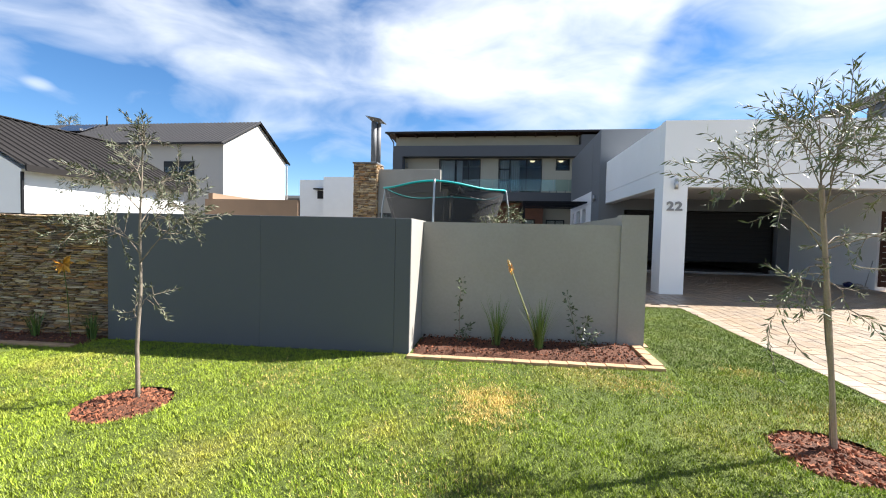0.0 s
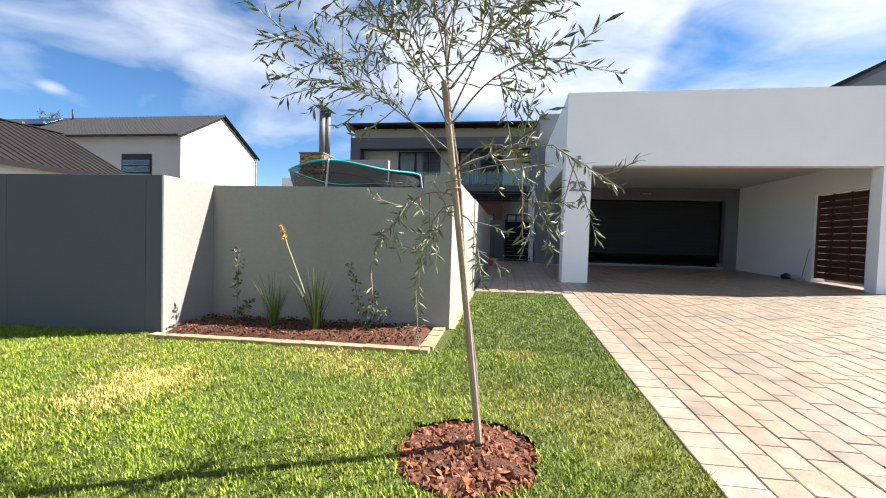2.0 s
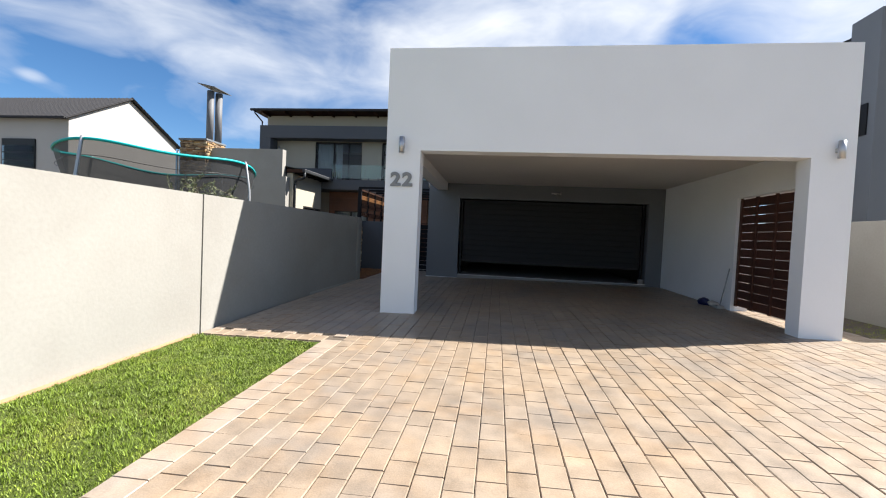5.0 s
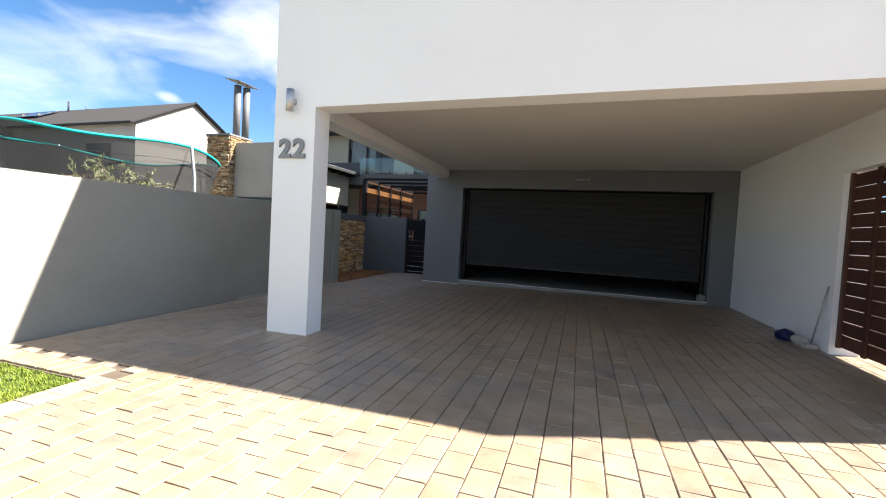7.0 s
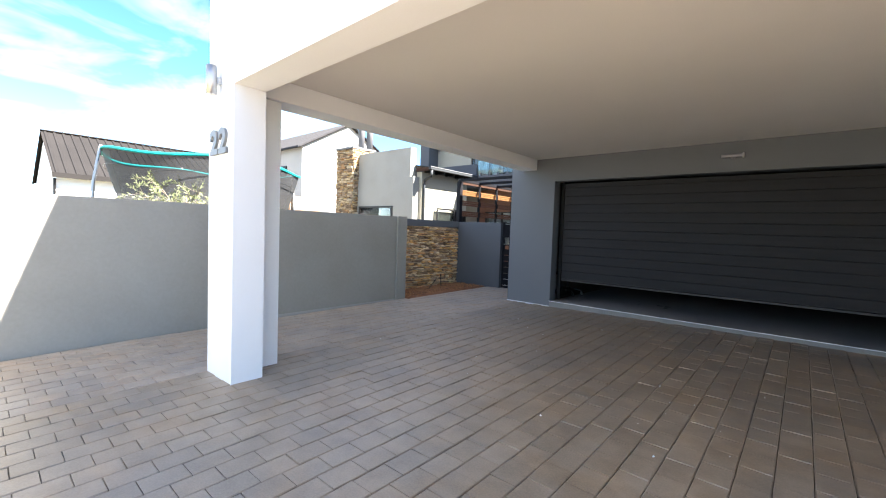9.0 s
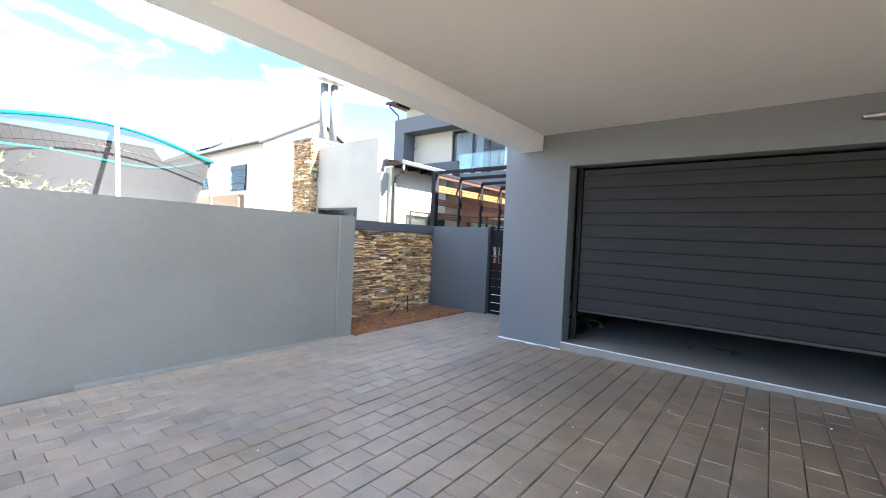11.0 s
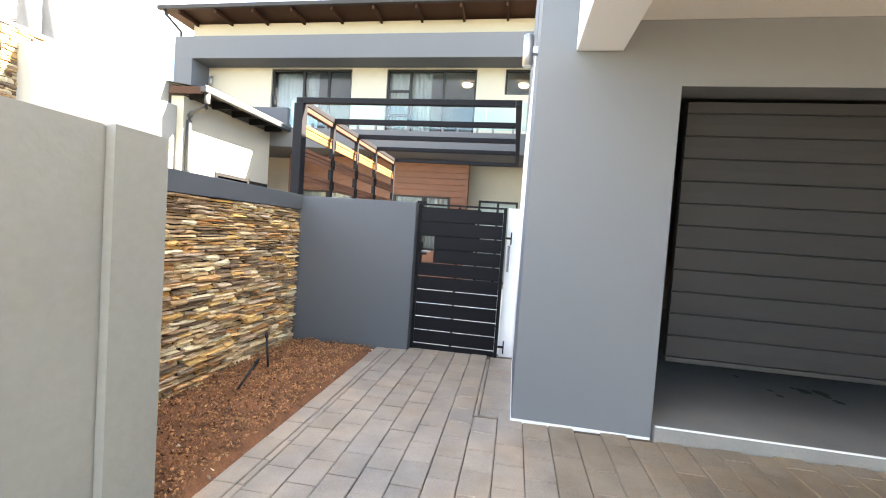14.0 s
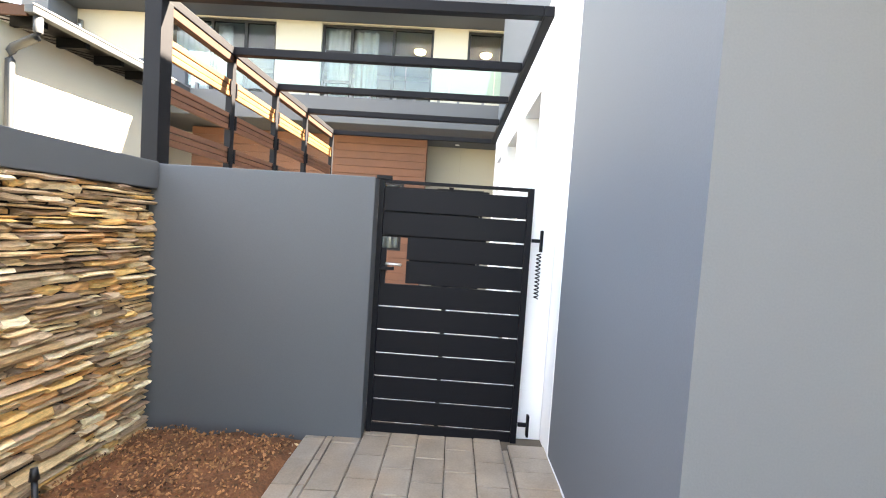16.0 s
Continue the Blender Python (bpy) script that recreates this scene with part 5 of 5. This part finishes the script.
# ---- small things ----
for n_, (p0, p1) in enumerate((((1.66, 18.50, 0.0), (1.60, 18.54, 0.33)), ((1.71, 17.92, 0.0), (1.81, 18.07, 0.25)))):
    st = thing("garden_stake", "thin black irrigation stake in the soil strip" if n_ == 0 else "thin black irrigation stake leaning over the soil", "stake", "irrigation stakes")
    part("rod", tube(bmesh.new(), [p0, p1], 0.011, 8), BLACK, st, "", True)
    part("head", tube(bmesh.new(), [p1, Vector(p1) + (Vector(p1) - Vector(p0)).normalized() * 0.05], [0.018, 0.012], 8), BLACK, st, "", True)
chair = thing("office_chair", "black swivel office chair half hidden behind the garage door", "chair")
CX, CY, CZ = 4.71, 19.30, 0.196
part("gas_column", tube(bmesh.new(), [(CX, CY, CZ + 0.07), (CX, CY, CZ + 0.42)], 0.028, 12), BLACK, chair, "", True)
part("hub", tube(bmesh.new(), [(CX, CY, CZ + 0.07), (CX, CY, CZ + 0.15)], [0.05, 0.04], 14), BLACK, chair, "", True)
part("seat", boxes((CX - 0.23, CX + 0.23, CY - 0.23, CY + 0.23, CZ + 0.42, CZ + 0.50), bevel=0.03), BLACK, chair)
part("backrest", boxes((CX - 0.21, CX + 0.21, CY + 0.20, CY + 0.26, CZ + 0.56, CZ + 1.0), bevel=0.025), BLACK, chair)
part("back_bar", boxes((CX - 0.03, CX + 0.03, CY + 0.262, CY + 0.285, CZ + 0.44, CZ + 0.80), bevel=0.006), BLACK, chair)
for k in range(5):
    c, q = math.cos(radians(-44 + 72 * k)), math.sin(radians(-44 + 72 * k))
    part("leg", tube(bmesh.new(), [(CX + r * c, CY + r * q, CZ + z) for r, z in ((0.03, 0.12), (0.14, 0.125), (0.22, 0.11), (0.285, 0.085))], [0.026, 0.022, 0.019, 0.016], 8), BLACK, chair, "", True)
    castor = part("castor", tube(bmesh.new(), [(CX + 0.29 * c, CY + 0.29 * q, CZ + 0.05), (CX + 0.29 * c, CY + 0.29 * q, CZ + 0.09)], [0.022, 0.012], 10), BLACK, chair)
    for e in (-0.022, 0.022):
        x, y = CX + 0.295 * c - e * q, CY + 0.295 * q + e * c
        part("wheel", tube(bmesh.new(), [(x - 0.009 * -q, y - 0.009 * c, CZ + 0.03), (x + 0.009 * -q, y + 0.009 * c, CZ + 0.03)], 0.03, 14), BLACK, castor)
bag = thing("blue_bag", "crumpled dark blue plastic bag by the carport wall", "bag")
bm = bmesh.new()
bmesh.ops.create_icosphere(bm, subdivisions=3, radius=0.13)
for v in bm.verts:
    v.co *= 1 + 0.45 * noise.noise(v.co * 9)
    v.co.z = max(v.co.z * 0.75, -0.06)
    v.co += Vector((10.66, 15.1, level(10.66, 15.1) + 0.06))
part("body", bm, BLUE, bag)
sack = thing("white_sack", "crumpled white plastic sack by the carport wall", "bag")
bm = bmesh.new()
bmesh.ops.create_icosphere(bm, subdivisions=3, radius=0.10)
for v in bm.verts:
    v.co *= 1 + 0.5 * noise.noise(v.co * 11 + Vector((3, 1, 2)))
    v.co.z = max(v.co.z * 0.9, -0.05)
    v.co += Vector((10.70, 14.82, level(10.7, 14.8) + 0.05))
part("body", bm, PALE, sack)
broom = thing("broom", "short pale-handled broom leaning by the slatted gate", "broom")
part("handle", tube(bmesh.new(), [(10.74, 14.66, level(10.7, 14.7) + 0.05), (10.832, 14.56, 0.95)], 0.012, 8), GALVPOLE, broom, "", True)
part("head", boxes((10.66, 10.80, 14.60, 14.72, level(10.7, 14.7), level(10.7, 14.7) + 0.06), bevel=0.012), PALE, broom)
carton = thing("cardboard_box", "small grey box on the slab beside the garage door", "box")
part("body", boxes((10.26, 10.40, 18.16, 18.30, 0.197, 0.33), bevel=0.012), CONCRETE, carton)
bit_rng = random.Random(78)
chips("pale_debris", [(x, y, level(x, y) + 0.004) for x, y in ((bit_rng.uniform(4.3, 8.5), bit_rng.uniform(13.5, 17.9)) for _ in range(26))], 79, (0.005, 0.014), "a few pale crumbs and leaf bits on the pavers", WHITE)
stain_rng = random.Random(77)
bm = bmesh.new()
for i in range(9):
    x, y, r = stain_rng.uniform(6.1, 6.85), stain_rng.uniform(19.05, 19.6), stain_rng.uniform(0.02, 0.065)
    vs = [bm.verts.new((x + r * (1 + 0.3 * math.sin(3 * k)) * math.cos(k * 0.7854), y + r * 1.3 * math.sin(k * 0.7854), 0.1985)) for k in range(8)]
    bm.faces.new(vs)
solid("oil_spots", bm, OILSPOT, "small black oil spots on the garage floor", "stain", "stuff")

solid("slab_lip", boxes((4.885, 10.41, 18.05, 18.062, 0.190, 0.2)), WHITE, "pale chamfer along the garage slab edge", "trim")
solid("garage_foot_line", boxes((3.90, 4.87, 18.092, 18.0985, -0.02, 0.092), (3.897, 3.9035, 18.092, 19.5, -0.02, 0.088)), WHITE, "thin pale plaster line at the garage wall foot", "trim")
solid("wall_foot_line", boxes((2.213, 2.217, 13.6, 16.41, -0.02, 0.046)), PALE, "thin pale plaster line at the wall foot", "trim")
patch("sand_strip", 2.18, 2.27, 7.2, 10.26, 0.0, EDGING, "thin sandy strip at the foot of the wall", "soil")

# ---- grass ----
def turf(name, regions, seed, label, mat=BLADE, spots=()):
    rng = np.random.default_rng(seed)
    pts = []
    for x0, x1, y0, y1, density in regions:
        n = int((x1 - x0) * (y1 - y0) * density)
        pts.append(np.column_stack([rng.uniform(x0, x1, n), rng.uniform(y0, y1, n)]))
    for cx, cy, r, n in spots:
        pts.append(np.column_stack([rng.normal(cx, r, n), rng.normal(cy, r * 0.8, n)]))
    p = np.concatenate(pts)
    p = p[(p[:, 0] < 3.93) | (p[:, 0] > 11)]
    keep = (np.hypot(p[:, 0] - 2.70, p[:, 1] - 4.46) > 0.395 + 0.02 * np.sin(p[:, 0] * 40)) & (np.hypot(p[:, 0] + 3.46, p[:, 1] - 4.45) > 0.41)
    keep &= ~((p[:, 0] < 2.2) & (p[:, 1] > 6.37))
    keep &= ~((p[:, 0] > -1.1) & (p[:, 0] < 2.17) & (p[:, 1] > 6.18))
    p = p[keep]
    n = len(p)
    z = -0.178 + 0.0165 * (np.clip(p[:, 0], -12, 7.5) - 2.76) + 0.024 * (np.clip(p[:, 1], -3, 12) - 4.58) - 0.014
    cell = rng.random((400, 400))
    ci, cj = ((p[:, k] + 20 + 0.03 * np.sin(p[:, 1 - k] * 31)) / 0.085 for k in (0, 1))
    clump = cell[ci.astype(int) % 400, cj.astype(int) % 400]
    h = rng.uniform(0.013, 0.036, n) * (0.35 + 1.05 * clump)
    az, lean, w = rng.uniform(0, 2 * np.pi, n), rng.uniform(0.1, 1.1, n), rng.uniform(0.0022, 0.0046, n)
    s = np.column_stack([-np.sin(az) * w, np.cos(az) * w, np.zeros(n)])
    b = np.column_stack([p, z])
    tip = b + np.column_stack([np.cos(az) * lean * h, np.sin(az) * lean * h, h])
    v = np.empty((n * 3, 3), dtype=np.float32)
    v[0::3], v[1::3], v[2::3] = b - s, b + s, tip
    me = bpy.data.meshes.new(name)
    me.vertices.add(n * 3); me.loops.add(n * 3); me.polygons.add(n)
    me.vertices.foreach_set("co", v.ravel())
    me.loops.foreach_set("vertex_index", np.arange(n * 3, dtype=np.int32))
    me.polygons.foreach_set("loop_start", np.arange(0, n * 3, 3, dtype=np.int32))
    me.update()
    me.validate()
    me.materials.append(mat)
    tagged(new(name, me), label, "grass", "", "stuff")


turf("grass", ((-5.0, 3.93, 2.6, 4.6, 9500), (-6.5, 3.93, 4.6, 6.37, 7000), (-9.0, -5.0, 3.2, 5.9, 3000)), 80, "short mown green and straw-coloured grass blades")
turf("strip_grass", ((2.26, 3.93, 6.372, 10.25, 10500), (2.2, 3.93, 6.0, 6.372, 4500), (2.2, 3.93, 5.6, 6.0, 2800), (2.2, 3.93, 5.2, 5.6, 1200)), 83, "short mown deep green grass blades beside the driveway", BLADEDEEP)
turf("dry_grass", (), 82, "dry straw-coloured patches in the lawn", STRAW, ((0.05, 5.08, 0.22, 5200), (0.0, 4.7, 0.2, 1800), (1.7, 5.72, 0.22, 1600), (1.2, 5.95, 0.25, 900), (-0.3, 5.7, 0.35, 1000), (3.0, 6.3, 0.17, 700), (-2.2, 5.4, 0.4, 900), (-0.5, 3.6, 0.4, 1000), (3.2, 5.2, 0.3, 700), (-4.6, 5.2, 0.4, 700), (2.7, 4.45, 0.5, 1200)))
turf("verge_grass", ((11.9, 12.98, 12.4, 16.0, 2000),), 81, "short green grass blades")

# ---- pavers ----
def paver_mesh(w, l, seed):
    rng = random.Random(seed)
    j = lambda: rng.uniform(-0.0012, 0.0012)
    c, vs = 0.006, []
    for inset, z in ((c, 0.0), (0.0, -0.005), (0.0, -0.045)):
        for sx, sy in ((-1, -1), (1, -1), (1, 1), (-1, 1)):
            vs.append((sx * (w / 2 - inset) + j(), sy * (l / 2 - inset * 0.35) + j(), z + (j() if z == 0 else 0)))
    return vs, [(0, 1, 2, 3)] + [(a + k, 4 + a + k, 4 + (a + 1) % 4 + k, (a + 1) % 4 + k) for k in (0, 4) for a in range(4)]


def inside(x, y, holes):
    return any(a < x < b and c < y < d for a, b, c, d in holes)


def pave(parent, x0, x1, y0, y1, w, l, near, seed, holes=(), offset=0.5, singles=300, mat=PAVER):
    """Rows of pavers in running bond; those inside near stand as pieces of their own."""
    rng = random.Random(seed)
    shapes = [paver_mesh(w - 0.005, l - 0.003, seed + k) for k in range(4)]
    meshes = [soup("paver", v, f, mat) for v, f in shapes]
    vs, fs, made = [], [], 0
    nx = int(round((x1 - x0) / w))
    for i in range(nx):
        y = y0 - (offset * l if i % 2 else 0) + 0.5 * l
        while y < y1:
            x = x0 + (i + 0.5) * w
            if y - 0.45 * l > y0 - 0.1 and not inside(x, y, holes):
                m = pose(x, y, level(x, y) + rng.uniform(-0.0025, 0.0025), rng.uniform(-0.35, 0.35) + (1.37 if y < 12 else 0.5), rng.uniform(-0.35, 0.35) - (0.95 if x < 7.5 else 0), rng.uniform(-0.5, 0.5))
                k = rng.randrange(4)
                if made < singles and near[0] < x < near[1] and near[2] < y < near[3]:
                    o = new("paver", meshes[k])
                    o.parent = parent
                    o.matrix_basis = m
                    made += 1
                else:
                    n = len(vs)
                    vs += [tuple(m @ Vector(p)) for p in shapes[k][0]]
                    fs += [tuple(c + n for c in q) for q in shapes[k][1]]
            y += l
    if vs:
        o = new("paver_field", soup("paver_field", vs, fs, mat))
        o.parent = parent
        tagged(o, "weathered concrete pavers", kind="stuff")


PX, PW, PL = 4.17, 0.182, 0.236
pave(PAVING, 3.93, PX, -2.0, 10.30, PX - 3.93, 0.182, (0, 0, 0, 0), 90, (), 0.0, mat=PAVERGREY)
pave(PAVING, PX, PX + 49 * PW, -2.138, 18.14, PW, PL, (5.3, 7.3, 7.2, 13.0), 91, ((4.24, 4.64, 12.26, 12.31), (10.66, 11.07, 12.26, 12.31), (10.93, 11.5, 14.6, 18.1), (11.9, 13.1, 12.4, 19)))
pave(PATHBED, 2.26, 3.93, 10.30, 10.53, 0.1670, 0.236, (0, 0, 0, 0), 92, (), 0.0)
pave(PATHBED, PX - 9 * PW, PX, 10.53, 19.84, PW, PL, (2, 4, 15.6, 20), 93, ((3.63, 5.0, 18.10, 20.0),), mat=PAVERGREY)
pave(PATHBED, 2.26, PX - 9 * PW, 10.53, 16.74, (PX - 9 * PW - 2.26) / 2, PL, (0, 0, 0, 0), 98, (), mat=PAVERGREY)
pave(PATHBED, 2.345, 2.484, 16.70, 19.70, 0.139, PL, (2, 4, 16, 20), 94, (), 0.0, mat=PAVERGREY)
pave(PATHBED, 2.486, PX - 9 * PW, 16.70, 19.70, PX - 9 * PW - 2.486, PL, (2, 4, 16, 20), 95, (), 0.3, mat=PAVERGREY)
pave(PATHBED, PX - 3 * PW, 3.662, 18.12, 19.60, 3.662 - PX + 3 * PW, PL, (2, 4, 16, 20), 97, (), 0.0, mat=PAVERGREY)
pave(PATHBED, 3.664, 3.904, 18.12, 19.60, 0.240, 0.148, (2, 4, 16, 20), 96, (), 0.0, mat=PAVERGREY)
